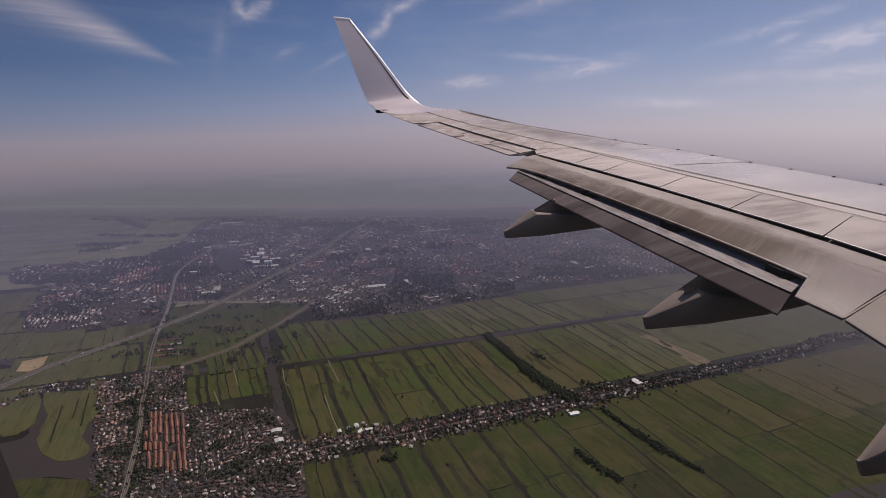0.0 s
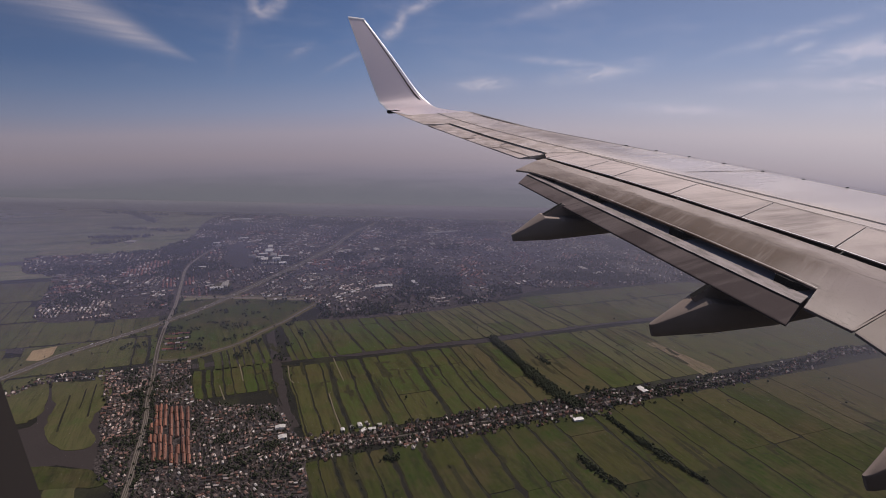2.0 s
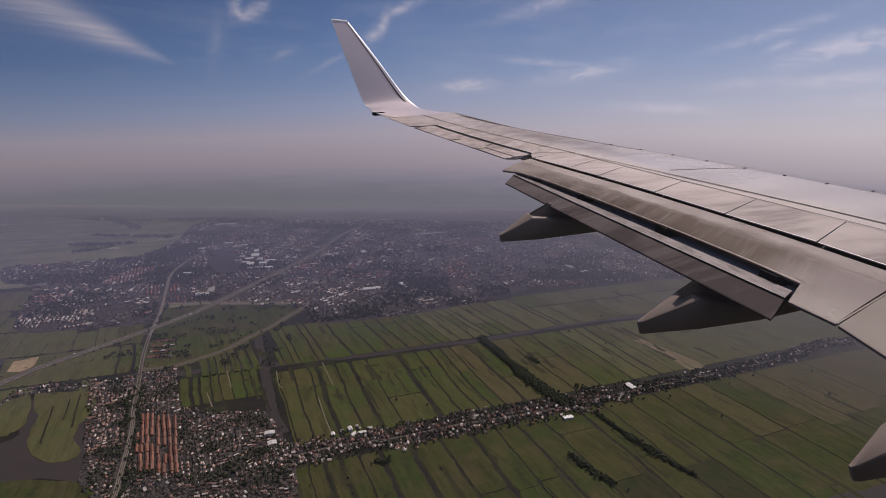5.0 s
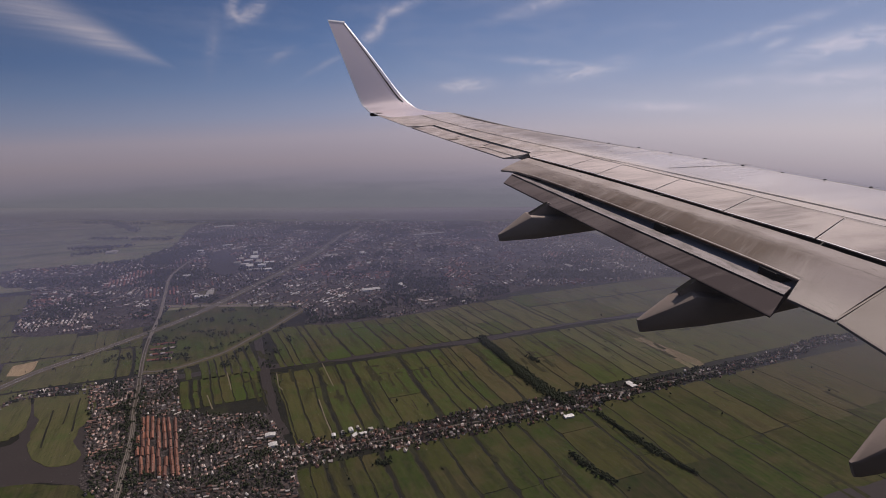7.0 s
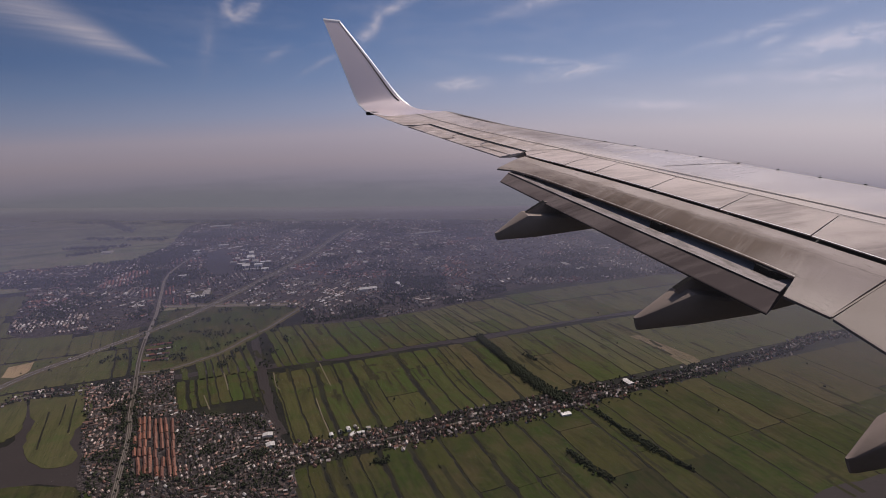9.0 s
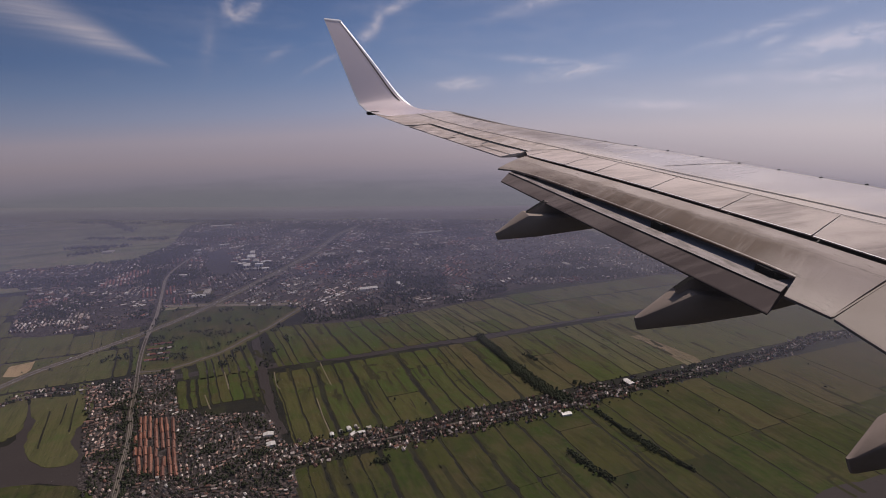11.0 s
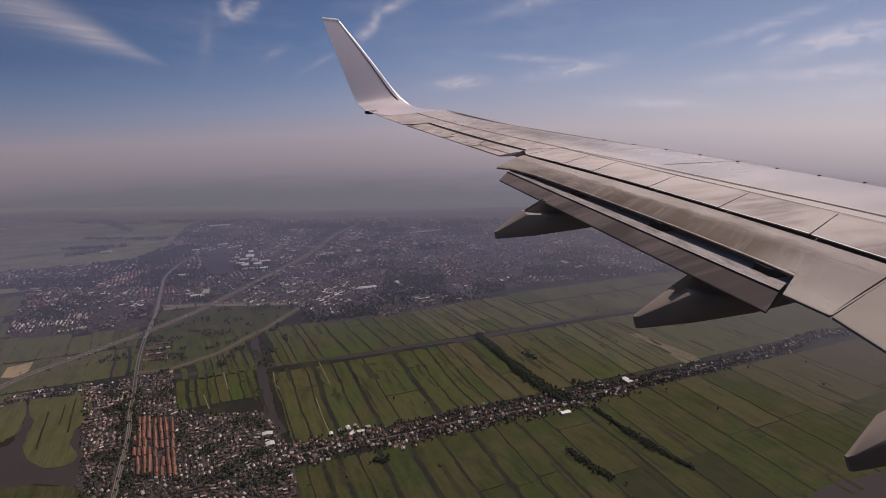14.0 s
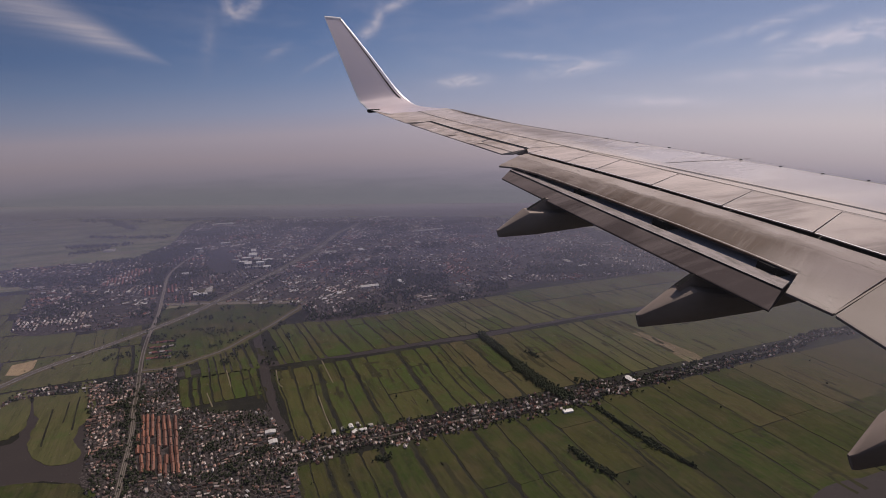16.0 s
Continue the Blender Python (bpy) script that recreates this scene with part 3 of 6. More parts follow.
ROOF_BRICK = material("brick_roofs", per_piece([(0.365, 0.203, 0.155), (0.486, 0.297, 0.236), (0.27, 0.155, 0.121), (0.743, 0.594, 0.513), (0.405, 0.223, 0.169), (0.189, 0.128, 0.108), (0.324, 0.189, 0.149), (0.567, 0.405, 0.338), (0.135, 0.105, 0.095), (0.101, 0.081, 0.074), (0.23, 0.162, 0.135), (0.121, 0.095, 0.084)], 0.65, island), 0.65, spec=0.3)
ROOF_PALE = material("pale_roofs", per_piece([(0.62, 0.54, 0.49), (0.10, 0.075, 0.066), (0.48, 0.38, 0.33), (0.75, 0.69, 0.65), (0.30, 0.21, 0.17), (0.13, 0.095, 0.08), (0.55, 0.45, 0.39)], 0.6, island), 0.6, spec=0.4)
WALL_MANY = material("many_walls", per_piece(WALLS, 0.85, island), 0.85, spec=0.2)
SHED = material("pale_hall", per_piece([(0.72, 0.68, 0.64), (0.40, 0.36, 0.31), (0.62, 0.58, 0.54), (0.34, 0.31, 0.28), (0.78, 0.75, 0.72)], 0.5, object_random), 0.5)


def leaf(random_of):
    def build(k):
        c = k.ramp(random_of(k), [(0, (0.034, 0.042, 0.024)), (0.35, (0.047, 0.054, 0.027)), (0.65, (0.042, 0.050, 0.030)), (0.85, (0.058, 0.061, 0.031)), (1, (0.066, 0.058, 0.034))])
        return k.mix(k.ramp(k.noise(place(k), 0.8, 3, 0.7), [(0.4, 0.0), (0.7, 0.5)]), c, (0.026, 0.032, 0.022)), 0.9
    return build


LEAF = material("leaves", leaf(object_random), 0.9, spec=0.1)
LEAF_MANY = material("many_leaves", leaf(island), 0.9, spec=0.1)
BARK = material("bark", lambda k: (k.mix(k.noise(place(k), 2, 3), (0.09, 0.07, 0.05), (0.05, 0.04, 0.03)), 0.9), 0.9)


def make_haze():
    """A flat sheet painted as hazy air over the polder: clear near the village, dense towards the far land, tinted
    apart on the sun's side. It scatters sunlight and lets the rest through.
    """
    m = bpy.data.materials.new("haze")
    m.use_nodes = True
    k = Nodes(m.node_tree)
    m.node_tree.nodes.clear()
    p = place(k)
    d = k.add("ShaderNodeVectorMath", operation="LENGTH")
    k.put(d.inputs[0], p)
    sep = k.add("ShaderNodeSeparateXYZ")
    k.put(sep.inputs[0], p)
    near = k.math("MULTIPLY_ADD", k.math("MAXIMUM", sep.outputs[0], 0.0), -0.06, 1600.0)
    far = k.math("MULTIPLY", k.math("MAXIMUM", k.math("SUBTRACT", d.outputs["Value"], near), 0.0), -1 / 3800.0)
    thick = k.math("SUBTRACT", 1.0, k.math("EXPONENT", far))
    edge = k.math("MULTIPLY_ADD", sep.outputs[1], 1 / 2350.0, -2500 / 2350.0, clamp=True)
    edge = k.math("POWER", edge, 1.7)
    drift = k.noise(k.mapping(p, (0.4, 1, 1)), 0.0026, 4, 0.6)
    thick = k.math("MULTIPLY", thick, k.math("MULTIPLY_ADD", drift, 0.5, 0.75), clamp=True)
    # the sun's side is painted thicker, and paler in the tone below
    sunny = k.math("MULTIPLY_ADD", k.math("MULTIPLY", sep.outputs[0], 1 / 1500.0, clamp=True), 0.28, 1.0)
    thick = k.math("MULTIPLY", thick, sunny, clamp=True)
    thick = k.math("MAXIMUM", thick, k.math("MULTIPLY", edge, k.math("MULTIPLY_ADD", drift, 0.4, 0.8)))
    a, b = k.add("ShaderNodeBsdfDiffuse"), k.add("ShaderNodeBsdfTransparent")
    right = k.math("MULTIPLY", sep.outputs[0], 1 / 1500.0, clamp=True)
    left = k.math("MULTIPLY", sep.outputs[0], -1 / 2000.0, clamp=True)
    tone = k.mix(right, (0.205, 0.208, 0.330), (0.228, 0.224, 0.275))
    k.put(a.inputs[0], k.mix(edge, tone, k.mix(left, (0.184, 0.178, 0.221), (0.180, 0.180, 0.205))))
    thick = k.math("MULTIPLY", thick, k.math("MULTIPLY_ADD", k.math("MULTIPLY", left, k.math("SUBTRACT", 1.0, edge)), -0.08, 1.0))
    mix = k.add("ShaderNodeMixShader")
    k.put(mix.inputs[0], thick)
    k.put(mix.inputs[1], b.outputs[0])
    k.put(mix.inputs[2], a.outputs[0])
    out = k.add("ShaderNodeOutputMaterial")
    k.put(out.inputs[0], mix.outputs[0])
    return m


HAZE = make_haze()


def make_pane():
    m = bpy.data.materials.new("clear_acrylic")
    m.use_nodes = True
    k = Nodes(m.node_tree)
    m.node_tree.nodes.clear()
    a, b = k.add("ShaderNodeBsdfTransparent"), k.add("ShaderNodeBsdfGlossy")
    b.inputs["Roughness"].default_value = 0.05
    mix = k.add("ShaderNodeMixShader")
    mix.inputs[0].default_value = 0.012
    dust, veil = k.add("ShaderNodeBsdfTranslucent"), k.add("ShaderNodeMixShader")
    dust.inputs[0].default_value = (0.8, 0.8, 0.85, 1)
    veil.inputs[0].default_value = 0.006
    k.put(veil.inputs[1], a.outputs[0])
    k.put(veil.inputs[2], dust.outputs[0])
    k.put(mix.inputs[1], veil.outputs[0])
    k.put(mix.inputs[2], b.outputs[0])
    k.put(k.add("ShaderNodeOutputMaterial").inputs[0], mix.outputs[0])
    return m


PANE = make_pane()

# ---------------------------------------------------------------- mesh helpers


def mesh_of(name, verts, faces, mats, index=None, smooth=False):
    me = bpy.data.meshes.new(name)
    me.from_pydata([tuple(v) for v in verts], [], [tuple(f) for f in faces])
    for m in mats if isinstance(mats, (list, tuple)) else [mats]:
        me.materials.append(m)
    if index is not None:
        me.polygons.foreach_set("material_index", index)
    if smooth:
        me.polygons.foreach_set("use_smooth", [True] * len(me.polygons))
    me.update()
    return me


def part(name, me, parent, label=""):
    ob = new(name, me)
    ob.parent = parent
    return tagged(ob, label)


def loft(name, rings, mat, smooth=True, caps=True, angle=35):
    """A closed skin over rings of points, all of one length."""
    n = len(rings[0])
    verts = [p for r in rings for p in r]
    faces = []
    for i in range(len(rings) - 1):
        for j in range(n):
            a, b = i * n + j, i * n + (j + 1) % n
            faces.append((a, b, b + n, a + n))
    if caps:
        faces.append(tuple(range(n))[::-1])
        faces.append(tuple(range((len(rings) - 1) * n, len(rings) * n)))
    me = mesh_of(name, verts, faces, mat)
    bm = bmesh.new()
    bm.from_mesh(me)
    bmesh.ops.recalc_face_normals(bm, faces=bm.faces)
    bm.to_mesh(me)
    bm.free()
    if smooth:
        me.polygons.foreach_set("use_smooth", [True] * len(me.polygons))
        me.set_sharp_from_angle(angle=radians(angle))
    return me


def inside(p, poly):
    x, y, hit = p[0], p[1], False
    for (x0, y0), (x1, y1) in zip(poly, poly[1:] + poly[:1]):
        if (y0 > y) != (y1 > y) and x < (x1 - x0) * (y - y0) / (y1 - y0) + x0:
            hit = not hit
    return hit


def smooth_line(points, step=25.0):
    """A curve through the points, in even steps."""
    pts = [Vector((*p, 0)) for p in points]
    pts = [2 * pts[0] - pts[1]] + pts + [2 * pts[-1] - pts[-2]]
    out = []
    for a, b, c, d in zip(pts, pts[1:], pts[2:], pts[3:]):
        n = max(2, int((c - b).length / step))
        for i in range(n):
            t = i / n
            out.append(0.5 * (2 * b + (c - a) * t + (2 * a - 5 * b + 4 * c - d) * t * t + (3 * b - a - 3 * c + d) * t ** 3))
    out.append(pts[-2])
    return out


def ribbon(name, points, width, z, mat, depth=1.2, wobble=0.0, shift=0.0, step=25.0):
    """A strip with sides along a curve."""
    line = smooth_line(points, step)
    verts, faces = [], []
    for i, p in enumerate(line):
        d = (line[min(i + 1, len(line) - 1)] - line[max(i - 1, 0)]).normalized()
        s = Vector((-d.y, d.x, 0))
        for side in (-1, 1):
            w = width / 2 * (1 + wobble * (noise.noise(p * 0.011 + Vector((side * 7, 0, 3))) + 0.7 * noise.noise(p * 0.045 + Vector((side * 3, 5, 1)))))
            q = p + s * (side * w + shift)
            verts += [(q.x, q.y, z), (q.x + s.x * side * depth * 0.8, q.y + s.y * side * depth * 0.8, z - depth)]
    for i in range(len(line) - 1):
        a, b = i * 4, i * 4 + 4
        faces += [(a, a + 2, b + 2, b), (a + 1, a, b, b + 1), (a + 2, a + 3, b + 3, b + 2)]
    return mesh_of(name, verts, faces, mat)


# ---------------------------------------------------------------- the wing (aircraft axes)
wing = new("airliner_wing")
wing.matrix_world = AIR
tagged(wing, "pale grey airliner wing with streaked dirt, flaps partly extended", "aircraft wing")


def up(y):
    """Height of the wing's upper skin over the root."""
    return 0.1102 * (y - 1.88) -0.5359 * (y / 17) ** 2


def line_through(*points):
    """x of a line on the wing as a smooth function of y."""
    ys, xs = [p[1] for p in points], [p[0] for p in points]
    c = np.polyfit(ys, xs, 3 if len(points) > 6 else 2 if len(points) > 2 else 1)
    return lambda y: float(np.polyval(c, y))


lead = line_through((-8.187, 15.571, 1.059), (-7.415, 13.235, 0.926), (-6.620, 11.909, 0.842), (-5.910, 10.859, 0.770), (-4.816, 9.088, 0.641), (-4.348, 8.392, 0.587), (-3.732, 7.413, 0.508))
seam_line = line_through((-9.116, 15.622, 1.061), (-8.596, 13.957, 0.969), (-7.851, 12.040, 0.850), (-7.254, 10.591, 0.752), (-6.700, 9.547, 0.676), (-5.732, 8.030, 0.558), (-5.412, 7.336, 0.501), (-5.020, 6.384, 0.421))
front_line = line_through((-7.233, 10.634, 0.755), (-6.715, 9.434, 0.667), (-6.304, 8.500, 0.595), (-5.817, 7.533, 0.517), (-5.374, 6.566, 0.436))
gap_line = line_through((-8.061, 10.336, 0.733), (-7.476, 9.044, 0.638), (-7.088, 8.099, 0.563), (-6.723, 7.113, 0.483), (-6.331, 6.115, 0.397), (-6.155, 5.476, 0.341))
trail = line_through((-10.121, 15.493, 1.055), (-9.631, 13.600, 0.948), (-9.106, 11.948, 0.844), (-8.509, 10.234, 0.726))
hinge = line_through((-9.131, 13.938, 0.968), (-8.435, 11.776, 0.833), (-7.975, 10.630, 0.754))


def box_ring(y, rear, thick, edge=0.6):
    """A wing section from its rounded nose to the rear edge, upper skin on the wing's surface."""
    x0, x1 = lead(y) + 0.10, rear
    c, z = x0 - x1, up(y)
    nose = 0.028 * (x0 - trail(max(y, 5.0)) if y > 5 else 4.2)
    top = [(x0 - c * s, z - drop * thick) for s, drop in ((1, 0.0), (0.75, -0.01), (0.5, -0.02), (0.3, -0.01), (0.16, 0.0), (0.07, 0.02), (0.015, 0.10))]
    under = [(x0 + nose * 0.4, z - 0.42 * thick), (x0 + nose * 0.1, z - 0.62 * thick), (x0 - c * 0.1, z - 0.85 * thick), (x0 - c * 0.35, z - thick), (x0 - c * 0.7, z - (0.3 + edge) * thick), (x1, z - edge * thick)]
    return [(x, y, h) for x, h in top + under]


def build_wing():
    rows = [(1.7, front_line(5.2), 0.75), (4.7, front_line(5.2), 0.52), (7.0, front_line(7.0), 0.42), (9.0, front_line(9.0), 0.34), (10.55, front_line(10.55), 0.28),
            (10.56, hinge(10.56), 0.28), (12.3, hinge(12.3), 0.23), (13.92, hinge(13.92), 0.19), (13.93, trail(13.93), 0.17, 0.08), (15.0, trail(15.0), 0.14, 0.08), (16.0, trail(16.0), 0.10, 0.08)]
    part("wing_skin", loft("wing_skin", [box_ring(*r) for r in rows], WING, angle=28), wing)
    # bare metal along the nose
    rings = []
    for y in (1.75, 4.7, 7.5, 10.5, 13.2, 15.9):
        r = box_ring(y, front_line(min(y, 10.5)), 0.52 - 0.026 * y)
        rings.append([(x + 0.004, yy, z + 0.003) for x, yy, z in r[6:10]] + [(x - 0.02, yy, z - 0.01) for x, yy, z in r[6:10][::-1]])
    part("leading_edge", loft("leading_edge", rings, NOSE, angle=60), wing, "bare metal leading edge")
    # dark joint behind the nose
    v = []
    ys = np.linspace(2.2, 15.6, 40)
    for y in ys:
        v += [(lead(y) + 0.045, y, up(y) - 0.002), (lead(y) + 0.015, y, up(y) + 0.006)]
    part("nose_joint", mesh_of("nose_joint", v, [(i * 2, i * 2 + 1, i * 2 + 3, i * 2 + 2) for i in range(len(ys) - 1)], SEAM), wing, "thin dark joint")
    # sealed joint across the skin
    ys = np.linspace(5.0, 15.6, 24)
    v, f = [], []
    for i, y in enumerate(ys):
        for o, h in ((-0.013, 0.0035), (0.013, 0.0035)):
            v.append((seam_line(y) + o * (1.5 if y < 9 else 1), y, up(y) + h + 0.02 * 0.3))
    f = [(i * 2, i * 2 + 1, i * 2 + 3, i * 2 + 2) for i in range(len(ys) - 1)]
    part("skin_seam", mesh_of("skin_seam", v, f, SEAM), wing, "dark sealed joint")


build_wing()


def plate(name, corners, thick, mat, rise=0.0, round_nose=False, n=8, crease=0.0):
    """A thin curved panel: corners are front outboard, front inboard, rear inboard, rear outboard; or a list of front and rear points."""
    if len(corners) == 2:
        spans = [(Vector(f), Vector(r)) for f, r in zip(*corners)]
    else:
        a, b, c, d = [Vector(p) for p in corners]
        spans = [(a.lerp(b, i / n), d.lerp(c, i / n)) for i in range(n + 1)]
    rings = []
    for fr, re in spans:
        ring = []
        for s, h in ((0.0, -0.3), (0.015, 0.0), (0.08, 0.12), (0.3, 0.25), (0.6, 0.2), (0.985, 0.0), (1.0, -0.1)):
            p = fr.lerp(re, s)
            bend = crease * (s / 0.3 if s <= 0.3 else (1 - s) / 0.7)
            ring.append((p.x, p.y, p.z + h * thick * (1 if round_nose else 0.25) + rise + bend))
        for s, h in ((1.0, -0.35), (0.6, -0.9), (0.2, -1.0), (0.04, -0.8)):
            p = fr.lerp(re, s)
            ring.append((p.x, p.y, p.z + h * thick + rise))
        rings.append(ring)
    return loft(name, rings, mat, angle=8 if crease else 40)


def on_wing(x, y, dz=0.0):
    return (x, y, up(y) + dz)


def build_surfaces():
    # spoilers
    edges = [((-7.233, 10.634, 0.755), (-8.061, 10.336, 0.733)), ((-6.928, 10.011, 0.710), (-7.722, 9.592, 0.679)), ((-6.723, 9.474, 0.670), (-7.476, 9.044, 0.638)), ((-6.304, 8.500, 0.595), (-7.088, 8.099, 0.563)), ((-5.817, 7.533, 0.517), (-6.723, 7.113, 0.483)), ((-5.374, 6.566, 0.436), (-6.331, 6.115, 0.397))]
    edges.append(((front_line(5.35), 5.35, 0), (gap_line(5.0), 5.0, 0)))
    edges.append(((front_line(5.0) - 0.2, 3.6, 0), (gap_line(4.9) - 0.1, 3.4, 0)))
    for (fa, ra), (fb, rb) in zip(edges, edges[1:]):
        c = [on_wing(fa[0] - 0.022, fa[1] - 0.010), on_wing(fb[0] - 0.022, fb[1] + 0.010), on_wing(rb[0], rb[1] + 0.010), on_wing(ra[0], ra[1] - 0.010)]
        part("spoiler", plate("spoiler", c, 0.035, SPOILER, 0.004), wing)
    ys = np.linspace(10.6, 4.6, 24)
    v = [(front_line(max(y, 5.2)) + o, y, up(y) + 0.009) for y in ys for o in (-0.024, 0.002)]
    part("spoiler_joint", mesh_of("spoiler_joint", v, [(i * 2, i * 2 + 1, i * 2 + 3, i * 2 + 2) for i in range(len(ys) - 1)], SEAM), wing, "dark joint ahead of the spoilers")
    a, b, c = on_wing(-7.20, 10.655, 0.004), on_wing(-8.075, 10.352, 0.004), on_wing(hinge(10.66), 10.66, 0.004)
    low = [(x, y, z - 0.03) for x, y, z in (a, b, c)]
    part("fixed_panel", mesh_of("fixed_panel", [a, b, c] + low, [(0, 1, 2), (5, 4, 3), (0, 3, 4, 1), (1, 4, 5, 2), (2, 5, 3, 0)], SPOILER), wing, "small fixed panel beside the spoilers")
    # near-black sheet that paints the shade under the spoilers and ahead of the flaps
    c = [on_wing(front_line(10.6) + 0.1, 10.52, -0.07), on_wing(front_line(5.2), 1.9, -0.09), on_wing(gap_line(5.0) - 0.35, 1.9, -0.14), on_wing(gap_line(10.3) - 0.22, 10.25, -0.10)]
    part("flap_bay", plate("flap_bay", c, 0.02, COVE), wing, "near-black sheet for the shade in the open bay")
    # main outboard flap, its inboard length and the inboard flap
    g = 0.068
    tail_out, tail_in = (-8.850, 9.734, 0.669), (-7.335, 5.346, 0.329)
    tail = [tail_out, (-8.635, 9.535, 0.665), (-8.428, 9.044, 0.637), (-8.250, 8.517, 0.597), (-8.074, 7.992, 0.555), (-7.928, 7.507, 0.515), (-7.796, 7.075, 0.479), (-7.677, 6.688, 0.447), (-7.578, 6.325, 0.415), (-7.489, 5.997, 0.387), (-7.403, 5.659, 0.357), tail_in]
    front = []
    for p in tail:
        y = 10.36 + (p[1] - tail[0][1]) / (tail_in[1] - tail[0][1]) * (5.86 - 10.36)
        front.append(on_wing(gap_line(min(y, 10.3)) - g * (0.7 if y > 10 else 1), y, -0.015))
    kink, notch = (-7.635, 4.699, 0.270), (-7.731, 5.085, 0.305)
    ends = [on_wing(gap_line(y) - g, y, -0.015) for y in (5.80, 5.5, 5.24)]
    c = (front + ends, tail + [notch, Vector(notch).lerp(Vector(kink), 0.5), kink])
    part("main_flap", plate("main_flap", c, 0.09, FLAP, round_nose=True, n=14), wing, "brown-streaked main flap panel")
    # pale seal in the joint to the inboard flap
    a, b = Vector(on_wing(gap_line(5.2) - g, 5.222, -0.006)), Vector((kink[0] - 0.003, kink[1] - 0.012, kink[2] + 0.004))
    w = Vector((0, 0.009, 0))
    part("joint_seal", mesh_of("joint_seal", [a - w, a + w, b + w, b - w], [(0, 1, 2, 3)], INBOARD), wing, "thin pale seal between flap panels")
    c = [on_wing(gap_line(5.2) - g, 5.198, -0.015), on_wing(gap_line(4.9) - g, 1.9, -0.02), on_wing(kink[0] - 0.1, 1.9, -0.03), (kink[0] - 0.005, kink[1] - 0.032, kink[2])]
    part("inboard_flap", plate("inboard_flap", c, 0.09, INBOARD, round_nose=True), wing)
    # slot and aft flap
    a0, a1, b1, b0 = (-8.587, 9.682, 0.596), (-7.414, 5.342, 0.238), (-7.947, 5.020, 0.179), (-8.938, 9.334, 0.540)
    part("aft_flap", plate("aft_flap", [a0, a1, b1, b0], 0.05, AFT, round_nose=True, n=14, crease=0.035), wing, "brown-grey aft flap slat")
    a0, a1, b1, b0 = Vector(a0), Vector(a1), Vector(b1), Vector(b0)
    hump = Vector((0, 0, 0.036))
    part("aft_flap_nose", plate("aft_flap_nose", [a0, a1, a1.lerp(b1, 0.42) + hump, a0.lerp(b0, 0.42) + hump], 0.018, AFT_NOSE, 0.021, n=14), wing, "nose strip of the aft flap, painted paler as if catching light")
    lift = Vector((0, 0, -0.02))
    s0, s1 = Vector(tail_out) + Vector((0.55, 0.18, -0.075)), Vector(tail_in) + Vector((0.40, 0.04, -0.075))
    part("flap_slot", plate("flap_slot", [s0, s1, Vector(a1) + lift + Vector((0.0, 0.02, 0)), Vector(a0) + lift], 0.012, SLOT), wing, "dark blue-grey slot")
    for p, s in (((-8.469, 9.333, 0.609), 0.8), ((-8.140, 8.295, 0.529), 0.85), ((-7.749, 6.925, 0.417), 1.0), ((-7.422, 5.613, 0.303), 1.0)):
        p, ring = Vector(p), []
        for x in (-0.03, -0.01, 0.16, 0.20):
            w = 0.11 * s if x in (-0.03, 0.20) else 0.125 * s
            top = p.z + 0.035 - max(0.0, x) * 0.42
            ring.append([(p.x + x * s, p.y - w, p.z - 0.06), (p.x + x * s, p.y + w, p.z - 0.06), (p.x + x * s, p.y + w * 0.9, top), (p.x + x * s, p.y - w * 0.9, top)])
        part("slot_bracket", loft("slot_bracket", ring, RUBBER), wing, "black bracket")
    # pale strips that paint the sunlit edges of the flap, the slot and the spoilers
    rims = [(tail[1:], 0.007, 0.007)] + [([on_wing(r0[0], r0[1] - 0.02), on_wing(r1[0], r1[1] + 0.02)], 0.015, 0.009) for (_, r0), (_, r1) in zip(edges, edges[1:])]
    for n, (line, wide, rise) in enumerate(rims):
        v = []
        for p in line:
            v += [(p[0] - 0.004, p[1], p[2] + rise * 0.8), (p[0] + wide, p[1], p[2] + rise)]
        part("edge_strip", mesh_of("edge_strip", v, [(i * 2, i * 2 + 1, i * 2 + 3, i * 2 + 2) for i in range(len(line) - 1)], RIM if n else LIT_EDGE), wing, "thin pale strip standing for a sunlit edge")
    for f, r in edges[1:-1]:
        a, b = Vector(on_wing(f[0] - 0.03, f[1] - 0.012, 0.0065)), Vector(on_wing(r[0] + 0.01, r[1] - 0.012, 0.0065))
        w = Vector((0, 0.007, 0))
        part("edge_strip", mesh_of("edge_strip", [a - w, a + w, b + w, b - w], [(0, 1, 2, 3)], LIT_EDGE), wing, "thin pale strip standing for a sunlit edge")
    # aileron with its tabs
    h0, h1, t1, t0 = (hinge(13.88) - 0.015, 13.88), (hinge(10.6) - 0.015, 10.62), (trail(10.4), 10.40), (trail(13.7), 13.75)
    part("aileron", plate("aileron", [on_wing(*h0), on_wing(*h1), on_wing(*t1), on_wing(*t0)], 0.06, SPOILER, 0.0, n=10), wing)
    for y0, y1 in ((13.0, 12.2), (12.1, 11.3)):
        f0, f1 = hinge(y0) * 0.45 + trail(y0) * 0.55, hinge(y1) * 0.45 + trail(y1) * 0.55
        c = [on_wing(f0, y0, 0.013), on_wing(f1, y1, 0.013), on_wing(trail(y1) + 0.01, y1 - 0.05, 0.006), on_wing(trail(y0) + 0.01, y0 - 0.05, 0.006)]
        part("balance_tab", plate("balance_tab", c, 0.008, WING), wing)
    v, f = [], []
    ys = np.linspace(10.62, 13.9, 10)
